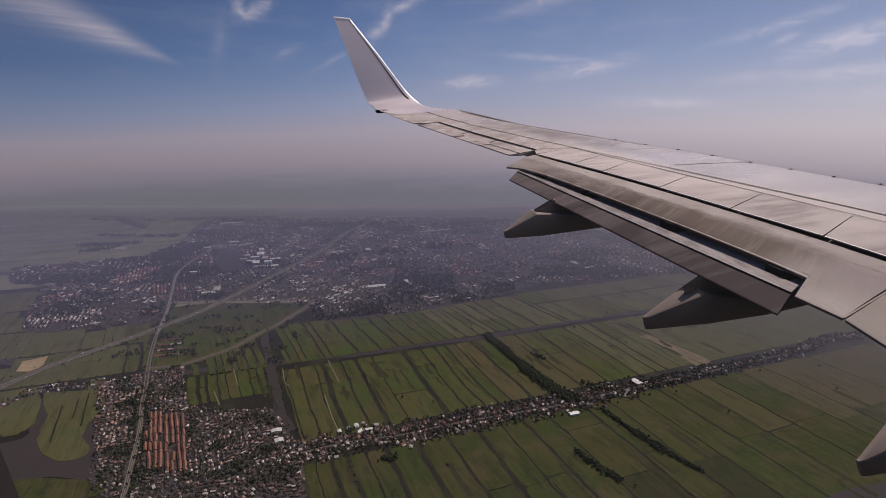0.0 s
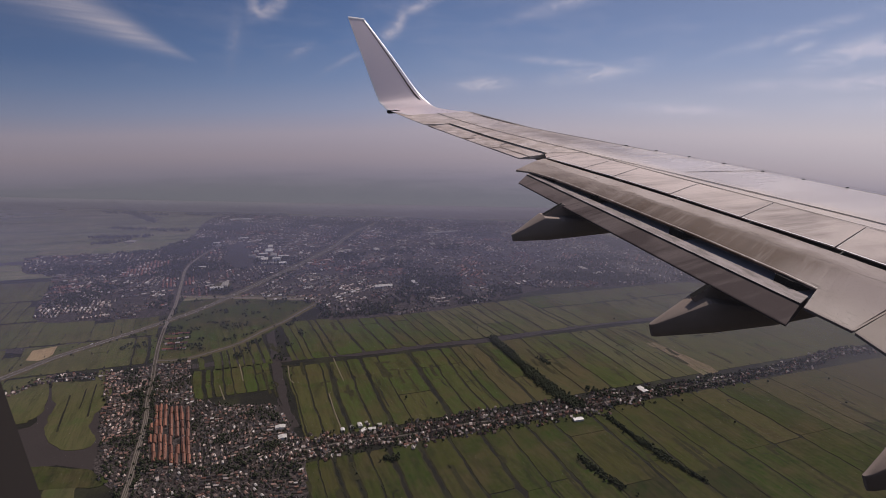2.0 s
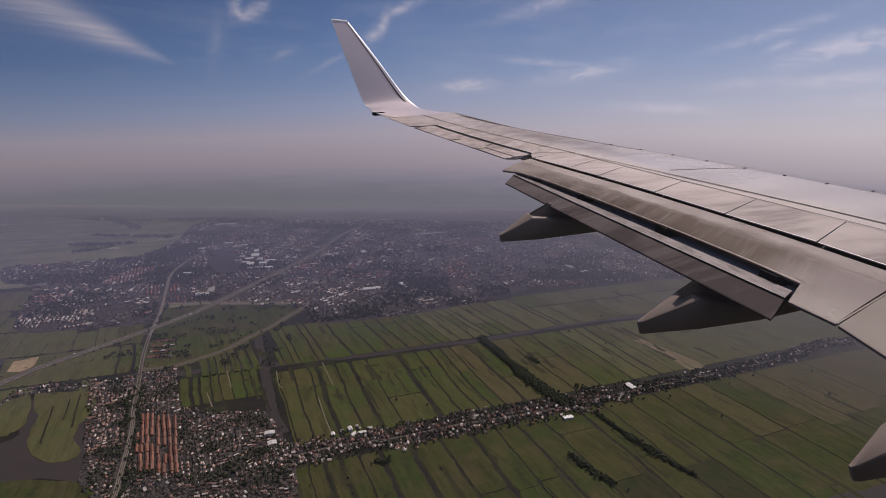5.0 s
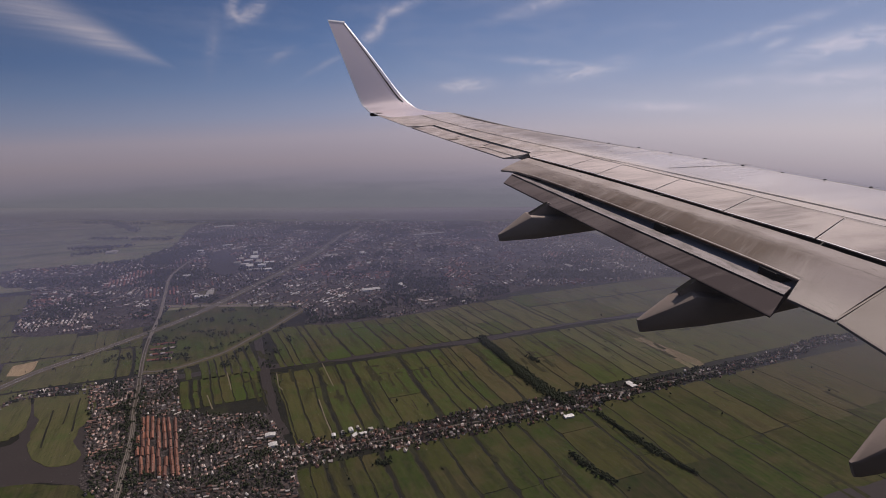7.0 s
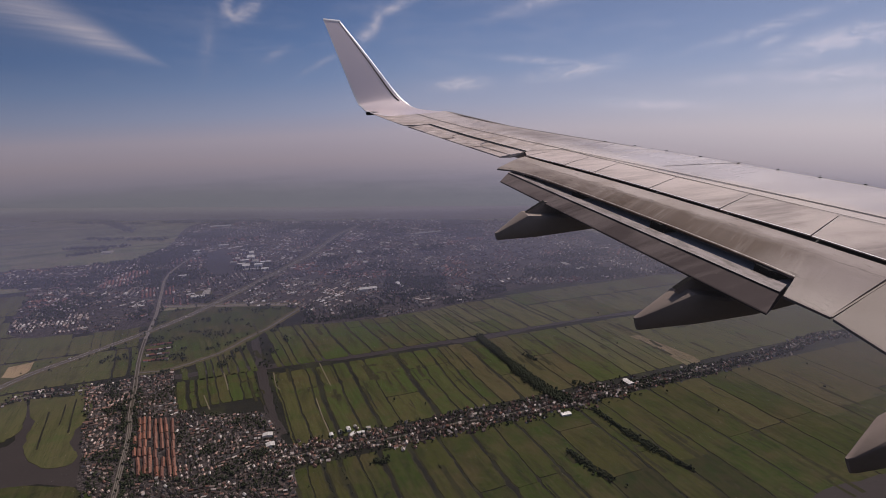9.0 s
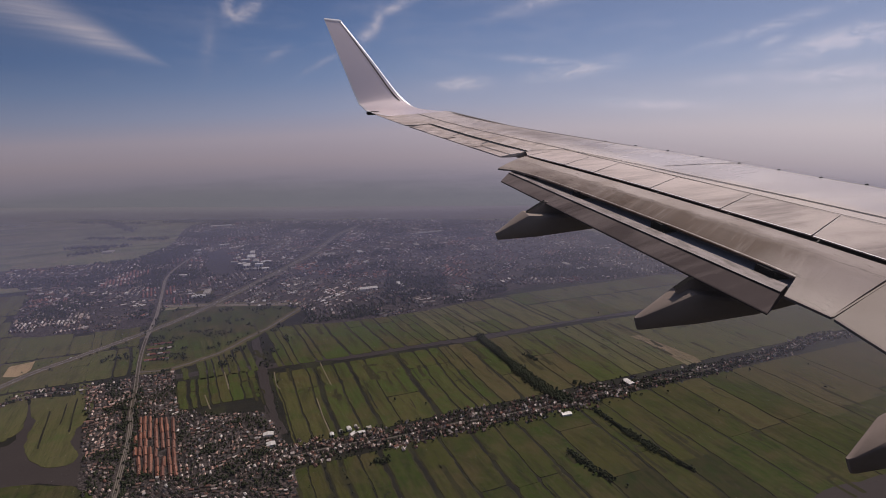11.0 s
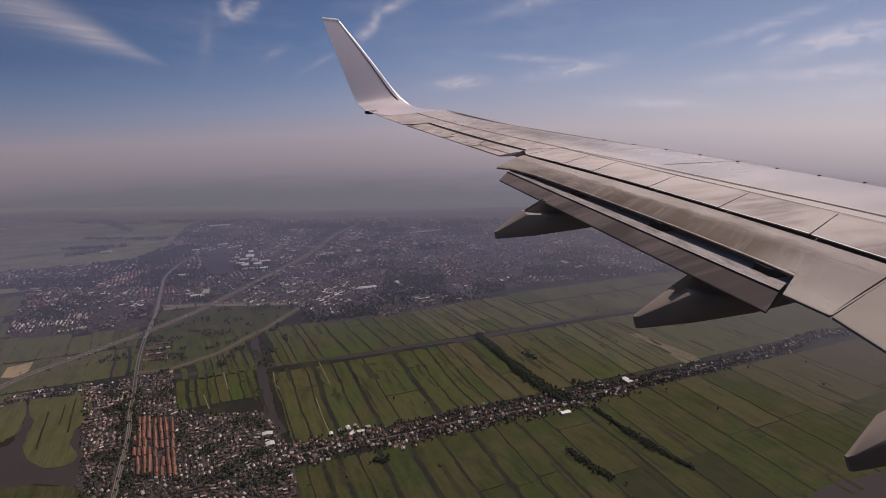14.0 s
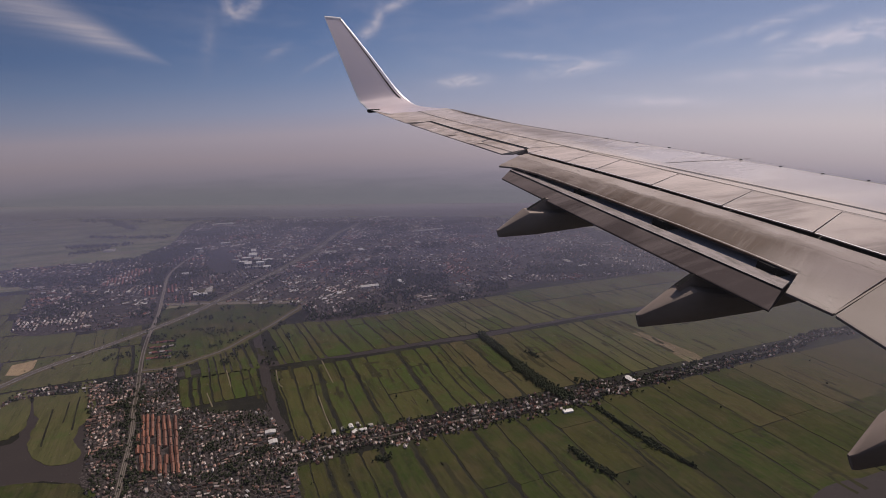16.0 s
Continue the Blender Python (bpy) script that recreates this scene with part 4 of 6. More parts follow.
    for y in ys:
        v += [(hinge(y) - 0.034, y, up(y) + 0.014), (hinge(y) + 0.03, y, up(y) + 0.014)]
    f = [(i * 2, i * 2 + 1, i * 2 + 3, i * 2 + 2) for i in range(len(ys) - 1)]
    part("hinge_seam", mesh_of("hinge_seam", v, f, RUBBER), wing, "dark hinge gap")
    # panel joints on the skin ahead of the spoilers
    for xa, xb, w in (((-6.128, 9.104, 0.642), (-4.563, 8.988, 0.633), 0.010), ((-7.233, 10.634, 0.755), (-7.890, 10.702, 0.759), 0.010), ((-9.618, 13.673, 0.952), (-9.131, 13.938, 0.968), 0.02), ((-9.094, 12.487, 0.879), (-8.338, 10.405, 0.738), 0.012), ((-9.021, 12.281, 0.866), (-8.652, 12.632, 0.889), 0.012), ((-8.687, 11.349, 0.804), (-8.380, 11.649, 0.824), 0.012), ((-7.975, 10.630, 0.754), (-8.432, 10.299, 0.731), 0.015)):
        a, b = Vector(xa), Vector(xb)
        s = (b - a).cross(Vector((0, 0, 1))).normalized() * w
        q = [p + Vector((0, 0, 0.011)) for p in (a - s, a + s, b + s, b - s)]
        part("panel_joint", mesh_of("panel_joint", q, [(0, 1, 2, 3)], SEAM), wing)
    # small blades along the nose
    for p in ((-5.750, 10.559, 0.749), (-5.410, 10.040, 0.712), (-5.092, 9.520, 0.674), (-4.787, 8.966, 0.632), (-4.480, 8.458, 0.592), (-4.181, 7.962, 0.552), (-3.856, 7.499, 0.515), (-6.099, 11.069, 0.785)):
        x, y, z = p
        ring = [[(x + dx, y - w, z + 0.0), (x + dx, y + w, z + 0.0), (x + dx, y + w * 0.5, z + h), (x + dx, y - w * 0.5, z + h)] for dx, w, h in ((-0.03, 0.006, 0.014), (0.01, 0.007, 0.016), (0.03, 0.004, 0.005))]
        part("vortex_blade", loft("vortex_blade", ring, RUBBER), wing, "small dark blade")


build_surfaces()


def fair(points, n=4):
    """A smooth curve through points in space, n steps to each."""
    p = [Vector(q) for q in points]
    p = [2 * p[0] - p[1]] + p + [2 * p[-1] - p[-2]]
    out = []
    for a, b, c, d in zip(p, p[1:], p[2:], p[3:]):
        for i in range(n):
            t = i / n
            out.append(0.5 * (2 * b + (c - a) * t + (2 * a - 5 * b + 4 * c - d) * t * t + (3 * b - a - 3 * c + d) * t ** 3))
    return out + [p[-2]]


def build_winglet():
    """The blended upturned tip: sections from flat to upright."""
    le = [(-8.284, 15.824, 1.072), (-8.953, 16.300, 1.152), (-9.215, 16.620, 1.309), (-9.491, 16.850, 1.600), (-10.081, 17.150, 2.448), (-10.832, 17.450, 3.469)]
    te = [(-9.919, 15.334, 1.046), (-10.330, 16.200, 1.106), (-10.501, 16.420, 1.246), (-10.614, 16.600, 1.420), (-10.932, 16.950, 2.402), (-11.278, 17.350, 3.506)]
    le, te = fair(le), fair(te)
    rings = []
    for i, (a, b) in enumerate(zip(le, te)):
        a, b = Vector(a), Vector(b)
        t = i / (len(le) - 1)
        out = Vector((0, math.sin(radians(78) * min(1, t * 1.7)), -math.cos(radians(78) * min(1, t * 1.7))))
        w = 0.10 * (1 - 0.7 * t)
        ring = []
        for s, k in ((0, 0.0), (0.04, 0.35), (0.15, 0.75), (0.4, 1.0), (0.75, 0.6), (1, 0.12)):
            ring.append(tuple(a.lerp(b, s) + out * (w * k)))
        for s, k in ((1, 0.0), (0.7, -0.0), (0.35, -0.04), (0.1, -0.03)):
            ring.append(tuple(a.lerp(b, s) + out * (w * k)))
        rings.append(ring)
    let = part("winglet", loft("winglet", rings, WINGLET, angle=50), wing, "silver-grey upturned winglet")
    # bright rim along the front and the top
    rim = []
    tips = [(Vector(a), Vector(b)) for a, b in zip(le[4:], te[4:])]
    for i, (a, b) in enumerate(tips):
        run = (tips[min(i + 1, len(tips) - 1)][0] - tips[max(i - 1, 0)][0]).normalized()
        d = a - b
        ahead = (d - run * d.dot(run)).normalized()
        side = run.cross(ahead)
        outward = side if side.y > 0 else -side
        r = 0.052 if i > 2 else 0.014 + 0.012 * i
        c = a + outward * r * 0.75
        rim.append([tuple(c + ahead * (r * 1.15 * math.cos(t) - r * 0.35) + outward * (r * 0.8 * math.sin(t))) for t in (radians(q) for q in range(-120, 121, 30))])
    part("winglet_edge", loft("winglet_edge", rim, BRIGHT, angle=60), let, "bright polished metal edge")
    # dark joint behind the bright edge and a rear rim with its glint painted white, on the inner face
    for name, s0, s1, mat, note in (("winglet_seam", 0.085, 0.118, RUBBER, "thin dark joint"), ("rear_rim", 0.96, 1.0, RIM, "pale rear rim")):
        v = []
        for i, (a, b) in enumerate(zip(le, te)):
            if name == "winglet_seam" and i < 9:
                continue
            t = i / (len(le) - 1)
            turn = radians(78) * min(1, t * 1.7)
            off = Vector((0, math.sin(turn), -math.cos(turn))) * -(0.006 + 0.10 * (1 - 0.7 * t) * 0.05)
            v += [tuple(Vector(a).lerp(Vector(b), s) + off) for s in (s0, s1)]
        part(name, mesh_of(name, v, [(i * 2, i * 2 + 1, i * 2 + 3, i * 2 + 2) for i in range(len(v) // 2 - 1)], mat), let, note)
    a, b = Vector(le[-1]), Vector(te[-1])
    # the rim leans over the tip as a rounded cap
    section = ((-0.012, -0.010), (-0.006, 0.014), (0.012, 0.036), (0.036, 0.046), (0.05, 0.03), (0.05, -0.01))
    cap = [[tuple(p + Vector((0, dy * f, dz * f))) for dy, dz in section] for p, f in ((a + (a - b) * 0.02, 0.9), (a.lerp(b, 0.12), 1.0), (a.lerp(b, 0.88), 1.0), (b, 0.85))]
    part("tip_rim", loft("tip_rim", cap, RIM, angle=60), let, "pale rim along the tip")
    # tail light housing under the tip's rear corner
    p = Vector((-10.20, 16.180, 1.075))
    ring = [[(p.x + dx, p.y - 0.05, p.z - h), (p.x + dx, p.y + 0.05, p.z - h), (p.x + dx, p.y + 0.05, p.z + h), (p.x + dx, p.y - 0.05, p.z + h)] for dx, h in ((-0.20, 0.02), (-0.16, 0.045), (0.12, 0.04), (0.22, 0.01))]
    part("tip_light", loft("tip_light", ring, RUBBER), wing, "black tail light housing")


build_winglet()


def fairing(stations, y, label=""):
    """A boat-shaped flap track cover: stations from the tail, each top, bottom and half width."""
    rings = []
    for top, bottom, w in stations:
        zc, h = (top[2] + bottom[2]) / 2, (top[2] - bottom[2]) / 2
        x = (top[0] + bottom[0]) / 2
        lean = (top[0] - bottom[0]) / 2
        outline = ((-0.62, 1.0), (0.62, 1.0), (0.86, 0.93), (1.0, 0.72), (1.0, -0.1), (0.92, -0.55), (0.6, -0.9), (0.2, -1.0), (-0.2, -1.0), (-0.6, -0.9), (-0.92, -0.55), (-1.0, -0.1), (-1.0, 0.72), (-0.86, 0.93))
        ring = [(x + lean * v, y + w * u, zc + h * v) for u, v in outline]
        rings.append(ring)
    return part("flap_track_fairing", loft("flap_track_fairing", rings, FAIR, angle=32), wing, label or "grey canoe-shaped fairing")


def lower(p, by, ahead=0.0):
    return (p[0] + ahead, p[1], p[2] - by)


C1 = ((-9.405, 8.150, 0.065), (-9.378, 8.150, -0.038), (-8.968, 8.150, 0.325), (-8.823, 8.150, -0.041), (-8.538, 8.150, 0.288), (-7.830, 8.150, 0.012))
C2 = ((-8.730, 5.760, -0.147), (-8.686, 5.760, -0.290), (-8.169, 5.760, 0.117), (-8.033, 5.760, -0.285), (-7.762, 5.760, 0.028), (-7.313, 5.760, -0.264))
C3 = ((-8.469, 3.800, -0.191), (-8.392, 3.800, -0.334), (-8.150, 3.800, 0.014), (-7.875, 3.800, -0.309), (-7.659, 3.800, 0.173), (-7.247, 3.800, -0.294))
for (a, b, c, d, e, f), y, w in ((C1, 8.22, 0.15), (C2, 5.80, 0.165), (C3, 3.74, 0.12)):
    fairing([(a, b, w * 0.10), (lower(a, -0.015, 0.04), lower(b, 0.006, 0.04), w * 0.22), (c, d, w), (e, f, w * 1.1), (lower(e, 0.0, 0.9), lower(f, -0.10, 0.9), w * 1.1), (lower(e, 0.0, 1.8), lower(f, -0.2, 1.8), w * 0.5)], y)


def shoulder(outline, w):
    """The upright web of a track cover that rises to the flap."""
    mid = [Vector(p) for p in outline]
    rings = [[p + Vector((0, s * w, 0)) for p in mid] for s in (-1, 1)]
    part("fairing_web", loft("fairing_web", rings, FAIR, angle=50), wing, "dark upright web")
    # black strip added to paint shade on the web's sloping top
    a, b = mid[0], mid[1]
    up_by, side = (b - a).cross(Vector((0, 1, 0))).normalized() * 0.006, Vector((0, w + 0.006, 0))
    part("web_seal", mesh_of("web_seal", [a - side + up_by, a + side + up_by, b + side + up_by, b - side + up_by], [(0, 1, 2, 3)], RUBBER), wing, "black strip for the shade along the web's sloping top")


shoulder([(-8.948, 8.220, 0.329), (-8.680, 8.220, 0.472), (-8.017, 8.220, 0.293), (-7.902, 8.220, 0.024), (-8.800, 8.220, 0.105)], 0.025)
shoulder([(-8.304, 5.800, 0.122), (-8.112, 5.800, 0.238), (-7.377, 5.800, 0.028), (-7.281, 5.800, -0.240), (-8.145, 5.800, -0.124)], 0.025)

# ---------------------------------------------------------------- hull and cabin window (aircraft axes)


def build_hull():
    hull = new("fuselage")
    hull.matrix_world = AIR
    tagged(hull, "dark blue-grey aircraft fuselage round the seat", "fuselage", kind="structure")
    zc, rad = EYE.z - 0.39, 1.90
    xs = [-24, -18, EYE.x - 0.40, EYE.x + 0.46, -6, 0, 7]
    n = 40
    v = [(x, rad * math.cos(2 * math.pi * i / n), zc + rad * math.sin(2 * math.pi * i / n)) for x in xs for i in range(n)]
    f = []
    for i in range(len(xs) - 1):
        for j in range(n):
            if i == 2 and j in (0, 1, 2):
                continue
            a, b = i * n + j, i * n + (j + 1) % n
            f.append((a, b, b + n, a + n))
    f += [tuple(range(n)), tuple(range((len(xs) - 1) * n, len(xs) * n))]
    me = mesh_of("hull_skin", v, f, HULL)
    ob = part("hull_skin", me, hull)
    sol = ob.modifiers.new("thick", "SOLIDIFY")
    sol.thickness, sol.offset = 0.03, -1
    # rounded belly that carries the wing root
    belly = []
    for x, w, h in ((-10.2, 0.5, 0.15), (-9.4, 1.5, 0.6), (-8.0, 2.05, 0.9), (-5.0, 2.15, 1.0), (-2.0, 2.1, 0.95), (0.0, 1.5, 0.6), (1.2, 0.5, 0.15)):
        belly.append([(x, w * math.cos(2 * math.pi * i / 24), 0.12 + h * math.sin(2 * math.pi * i / 24)) for i in range(24)])
    part("belly_fairing", loft("belly_fairing", belly, HULL), hull, "rounded fairing at the wing root")
    # cabin wall panel with the rounded window opening
    cx, cz, hw, hh, r = EYE.x + WIN[0], EYE.z + WIN[1], WIN[2], WIN[3], WIN[4]
    y0 = EYE.y + WIN[5]

    def loop(hw, hh, r, y, k=10):
        out = []
        for sx, sz, a0 in ((1, 1, 0), (-1, 1, 90), (-1, -1, 180), (1, -1, 270)):
            for i in range(k + 1):
                a = radians(a0 + 90 * i / k)
                out.append((cx + sx * (hw - r) + r * math.cos(a), y, cz + sz * (hh - r) + r * math.sin(a)))
        return out
    rings = [loop(hw + 0.34, hh + 0.38, 0.05, y0 + 0.04), loop(hw + 0.34, hh + 0.38, 0.05, y0 - 0.02), loop(hw + 0.015, hh + 0.015, r + 0.015, y0 - 0.02), loop(hw + 0.003, hh + 0.003, r, y0 - 0.014), loop(hw, hh, r, y0), loop(hw, hh, r, y0 + 0.025)]
    pane = loop(hw + 0.01, hh + 0.01, r, y0 + 0.028)
    m = len(pane)
    glass = part("window_pane", mesh_of("window_pane", pane + [(x, y + 0.004, z) for x, y, z in pane], [tuple(range(m))[::-1], tuple(range(m, 2 * m))], PANE), hull, "clear acrylic window pane")
    glass.visible_shadow = False
    part("window_frame", loft("window_frame", rings + [rings[0]], CABIN, caps=False, angle=60), hull, "dark grey-brown plastic window surround")


WIN = (0.0765, 0.0175, 0.1235, 0.1425, 0.05, 0.035)
build_hull()

# ---------------------------------------------------------------- the land
# polder axes: U along the ribbon village, V along the ditches, away from the aircraft
O = Vector((-398, 1101))
U = Vector((math.cos(radians(20.5)), math.sin(radians(20.5))))
V = Vector((-0.485, 0.875))


def polder(u, v):
    return O + U * u + V * v


def to_polder(p):
    d = Vector(p) - O
    det = U.x * V.y - U.y * V.x
    return (d.x * V.y - d.y * V.x) / det, (U.x * d.y - U.y * d.x) / det


TOWN_FAR = [(-2533, 2803), (-2178, 2944), (-1899, 3044), (-1860, 3373), (-2072, 4238), (-1548, 4384), (-904, 4368), (-217, 4406), (470, 4335), (977, 3999), (1570, 3310), (1996, 2815),
            (1124, 2658), (789, 2560), (484, 2515), (175, 2282), (-207, 2081), (-565, 1994), (-641, 2192), (-1245, 2192), (-1213, 1995), (-1474, 1897), (-1734, 1911), (-2069, 2458), (-2282, 2507)]
TOWN_NEAR = [(-1119, 1454), (-1029, 1528), (-911, 1586), (-775, 1337), (-622, 1306), (-514, 1320), (-427, 1195), (-380, 1135), (-349, 1048), (-312, 938), (-416, 891), (-568, 892), (-801, 976), (-915, 1139)]
LAKE = [(-1248, 1129), (-1126, 1164), (-1148, 1226), (-1181, 1301), (-1230, 1381), (-1064, 1399), (-968, 1238), (-912, 1139), (-829, 1016), (-938, 1023), (-1118, 992)]
ESTATE = [(-1719, 1866), (-2135, 2486), (-1875, 2549), (-1541, 2096), (-1454, 1852)]
SCRUB = [(-1266, 2193), (-996, 2212), (-665, 2185), (-702, 1946), (-755, 1782), (-879, 1641), (-1010, 1600), (-1137, 1849)]
TOWN_LAKE = [(-1525, 3240), (-1467, 3333), (-1208, 2928), (-1157, 2715), (-1242, 2694), (-1385, 2881)]
MOTORWAY = [(-1504, 1284), (-1435, 1383), (-1402, 1464), (-1371, 1562), (-1313, 1668), (-1248, 1787), (-1186, 1905), (-1109, 2071), (-1039, 2314), (-995, 2489), (-917, 2802), (-830, 3243), (-783, 3755), (-674, 4156)]
ROAD = [(-697, 892), (-731, 975), (-765, 1051), (-837, 1211), (-890, 1308), (-962, 1453), (-1063, 1652), (-1150, 1849), (-1243, 2093), (-1383, 2404), (-1509, 2698), (-1562, 2999), (-1555, 3210)]
LOOP = [(-1015, 1567), (-930, 1586), (-864, 1650), (-799, 1733), (-757, 1845), (-706, 1959), (-669, 2086), (-641, 2192), (-697, 2254), (-827, 2248), (-1012, 2250), (-1164, 2236), (-1288, 2200)]
MERE = [(769, 923), (860, 987), (934, 1003), (1081, 1039), (1150, 1000), (1016, 898)]
CROSS = [(-1290, 2212), (-1003, 2226), (-690, 2232)]
CANAL = [polder(-330, 560), (-884, 1534), (-736, 1581), (-610, 1604), (-448, 1655), (-275, 1699), (-74, 1775), (143, 1835), (381, 1946), (642, 2050), (1059, 2171), (1695, 2362)]
CANAL_SIDE = [(-750, 1900), (-681, 1741), (-618, 1604), (-537, 1415), (-476, 1284), (-431, 1208)]
CANAL_WEST = [(-1626, 1593), (-1427, 1633), (-1363, 1738), (-1199, 1849), (-1182, 1905)]
CANAL_NORTH = [(-2578, 2640), (-2437, 2690), (-2292, 2743), (-2084, 2762), (-1910, 2841), (-1768, 2937), (-1703, 3139)]
VILLAGE = [(-435, 1086), (-270, 1158), (-128, 1193), (23, 1252), (185, 1299), (359, 1359), (554, 1440), (766, 1519), (1001, 1610), (1269, 1721), (1444, 1821), (1840, 1900)]
LEFT_VILLAGE = [(-1344, 1282), (-1306, 1350), (-1274, 1414), (-1128, 1455), (-996, 1471)]


def build_ground():
    n, size = 24, 9000
    v = [(-size + 2 * size * i / n, -3000 + (size + 5000) * j / n, -0.9) for j in range(n + 1) for i in range(n + 1)]
    f = [(j * (n + 1) + i, j * (n + 1) + i + 1, (j + 1) * (n + 1) + i + 1, (j + 1) * (n + 1) + i) for j in range(n) for i in range(n)]
    tagged(new("ground", mesh_of("ground", v, f, GROUND)), "dark peat ground with reed and wet ditches", "ground", kind="structure")
    for name, poly, z, mat, label, cat in (("town_ground", TOWN_FAR, 0.03, TOWN, "streets and gardens of the far town", "ground"), ("town_ground", TOWN_NEAR, 0.03, TOWN, "streets and gardens of the brick town", "ground"),
                                           ("scrub_meadow", SCRUB, -0.12, DEEP, "rough green meadow with scrub inside the slip road", "field"), ("lake", LAKE, -0.55, WATER, "dark still lake among meadows", "water"), ("mere", MERE, 0.05, WATER, "dark wet mere among meadows", "water"), ("pond", TOWN_LAKE, 0.06, WATER, "dark pond inside the far town", "water")):
        pts = smooth_line(poly + poly[:1], 30)[:-1]
        wob = [p + Vector((noise.noise(p * 0.02), noise.noise(p * 0.02 + Vector((9, 9, 9))), 0)) * 9 for p in pts]
        bm = bmesh.new()
        face = bm.faces.new([bm.verts.new((p.x, p.y, z)) for p in wob])
        bmesh.ops.triangulate(bm, faces=[face])
        bmesh.ops.recalc_face_normals(bm, faces=bm.faces)
        if sum(q.normal.z for q in bm.faces) < 0:
            bmesh.ops.reverse_faces(bm, faces=bm.faces)
        me = bpy.data.meshes.new(name)
        bm.to_mesh(me)
        bm.free()
        me.materials.append(mat)
        tagged(new(name, me), label, cat, kind="structure")
    for name, line, w, z, mat, label, cat, wob in (
            ("canal", CANAL, 34, -0.42, WATER, "broad grey canal between meadows", "water", 0.5), ("canal", CANAL_SIDE, 28, -0.40, WATER, "dark side canal with reedy banks", "water", 0.5),
            ("canal", CANAL_WEST, 46, -0.41, WATER, "broad dark water west of the motorway", "water", 0.7),
            ("canal", CANAL_NORTH, 75, -0.03, WATER, "broad dark water between far meadows and the town", "water", 0.8),
            ("motorway_bank", MOTORWAY, 44, 0.9, VERGE, "grassy bank of the motorway", "verge", 0.25), ("motorway", MOTORWAY, 24, 1.5, ASPHALT, "grey asphalt motorway with two carriageways", "road", 0),
            ("railway_bed", ROAD[:9], 13, 0.7, BALLAST, "brown ballast bed of the railway", "railway", 0.1), ("road_bank", ROAD[8:], 11, 0.5, VERGE, "grassy bank of the town road", "verge", 0.5), ("road", ROAD[8:], 7, 0.9, ASPHALT, "pale grey main road through the town", "road", 0),
            ("loop_bank", LOOP, 34, 0.45, VERGE, "sandy bank of the slip road", "verge", 0.3), ("slip_road", LOOP, 8, 0.8, ASPHALT, "narrow grey curving slip road", "road", 0),
            ("cross_bank", CROSS, 30, 0.55, TRACK, "pale dry bank of the straight road", "verge", 0.3), ("cross_road", CROSS, 9, 1.0, CONCRETE, "straight pale road to the motorway", "road", 0),
            ("village_road", VILLAGE, 4.5, 0.3, ASPHALT, "narrow village street between houses", "road", 0), ("lane", LEFT_VILLAGE, 5, 0.3, ASPHALT, "narrow lane lined with farms", "road", 0)):
        tagged(new(name, ribbon(name, line, w, z, mat, wobble=wob, step=12 if cat == "water" else 25)), label, cat, kind="structure")
    for line in ([(-425, 1633), (-389, 1553), (-352, 1473)], [(-562, 1563), (-528, 1478), (-505, 1449)], [(-380, 1394), (-336, 1289), (-298, 1207)], [(-729, 1564), (-668, 1451)], [(-729, 1417), (-676, 1336)]):
        tagged(new("farm_track", ribbon("farm_track", line, 2.8, 0.15, TRACK, wobble=0.4, step=12)), "pale sandy farm track beside a ditch", "track", kind="structure")
    for shift in (-4.2, 0.0, 4.2):
        tagged(new("railway_track", ribbon("railway_track", ROAD[:5] if shift == 0 else ROAD[:9], 2.0, 0.95, CONCRETE, 0.3, shift=shift, wobble=0.15)), "pale worn railway track on its sleepers", "railway", kind="structure")
    tagged(new("town_viaduct", ribbon("town_viaduct", ROAD[7:], 12, 1.0, CONCRETE, 0.9)), "pale concrete road on a low viaduct through the far town", "road", kind="structure")
    for line in ([(-481, 3556), (-371, 3116), (-278, 2768)], [(45, 2447), (193, 2529), (348, 2597)], [(166, 2832), (396, 2979), (704, 3141), (1063, 3255)], [(-1692, 2243), (-1693, 2323), (-1572, 2346), (-1361, 2310)], [(-443, 2160), (-319, 2188), (-168, 2224)], [(-811, 3167), (-678, 3225), (-498, 3252)]):
        tagged(new("street", ribbon("street", line, 9, 0.1, ASPHALT, wobble=0.2)), "pale street through the far town", "road", kind="structure")
    tagged(new("central_reserve", ribbon("central_reserve", MOTORWAY, 3.5, 1.54, VERGE, 0.04)), "grassy central reserve of the motorway", "verge", kind="structure")
    for s in (-10.6, 10.6):
        tagged(new("edge_line", ribbon("edge_line", MOTORWAY, 0.5, 1.512, MARK, 0.01, shift=s)), "white edge line on the motorway", "marking", kind="structure")


build_ground()


def near_line(p, line, d):
    for a, b in zip(line, line[1:]):
        a, b = Vector(a), Vector(b)
        t = max(0, min(1, (p - a).dot(b - a) / (b - a).length_squared))
        if (a + (b - a) * t - p).length < d:
            return True
    return False


def bend(u, v):
    """How far a ditch strays sideways: a slow sway, and east of the side canal a slant."""
    lean = 0.12 * (max(-740, min(v, 530)) - 264) * max(0.0, min(1.0, (u + 50) / 250))
    return noise.noise(Vector((u * 0.006, v * 0.006, 2.0))) * 7 + lean


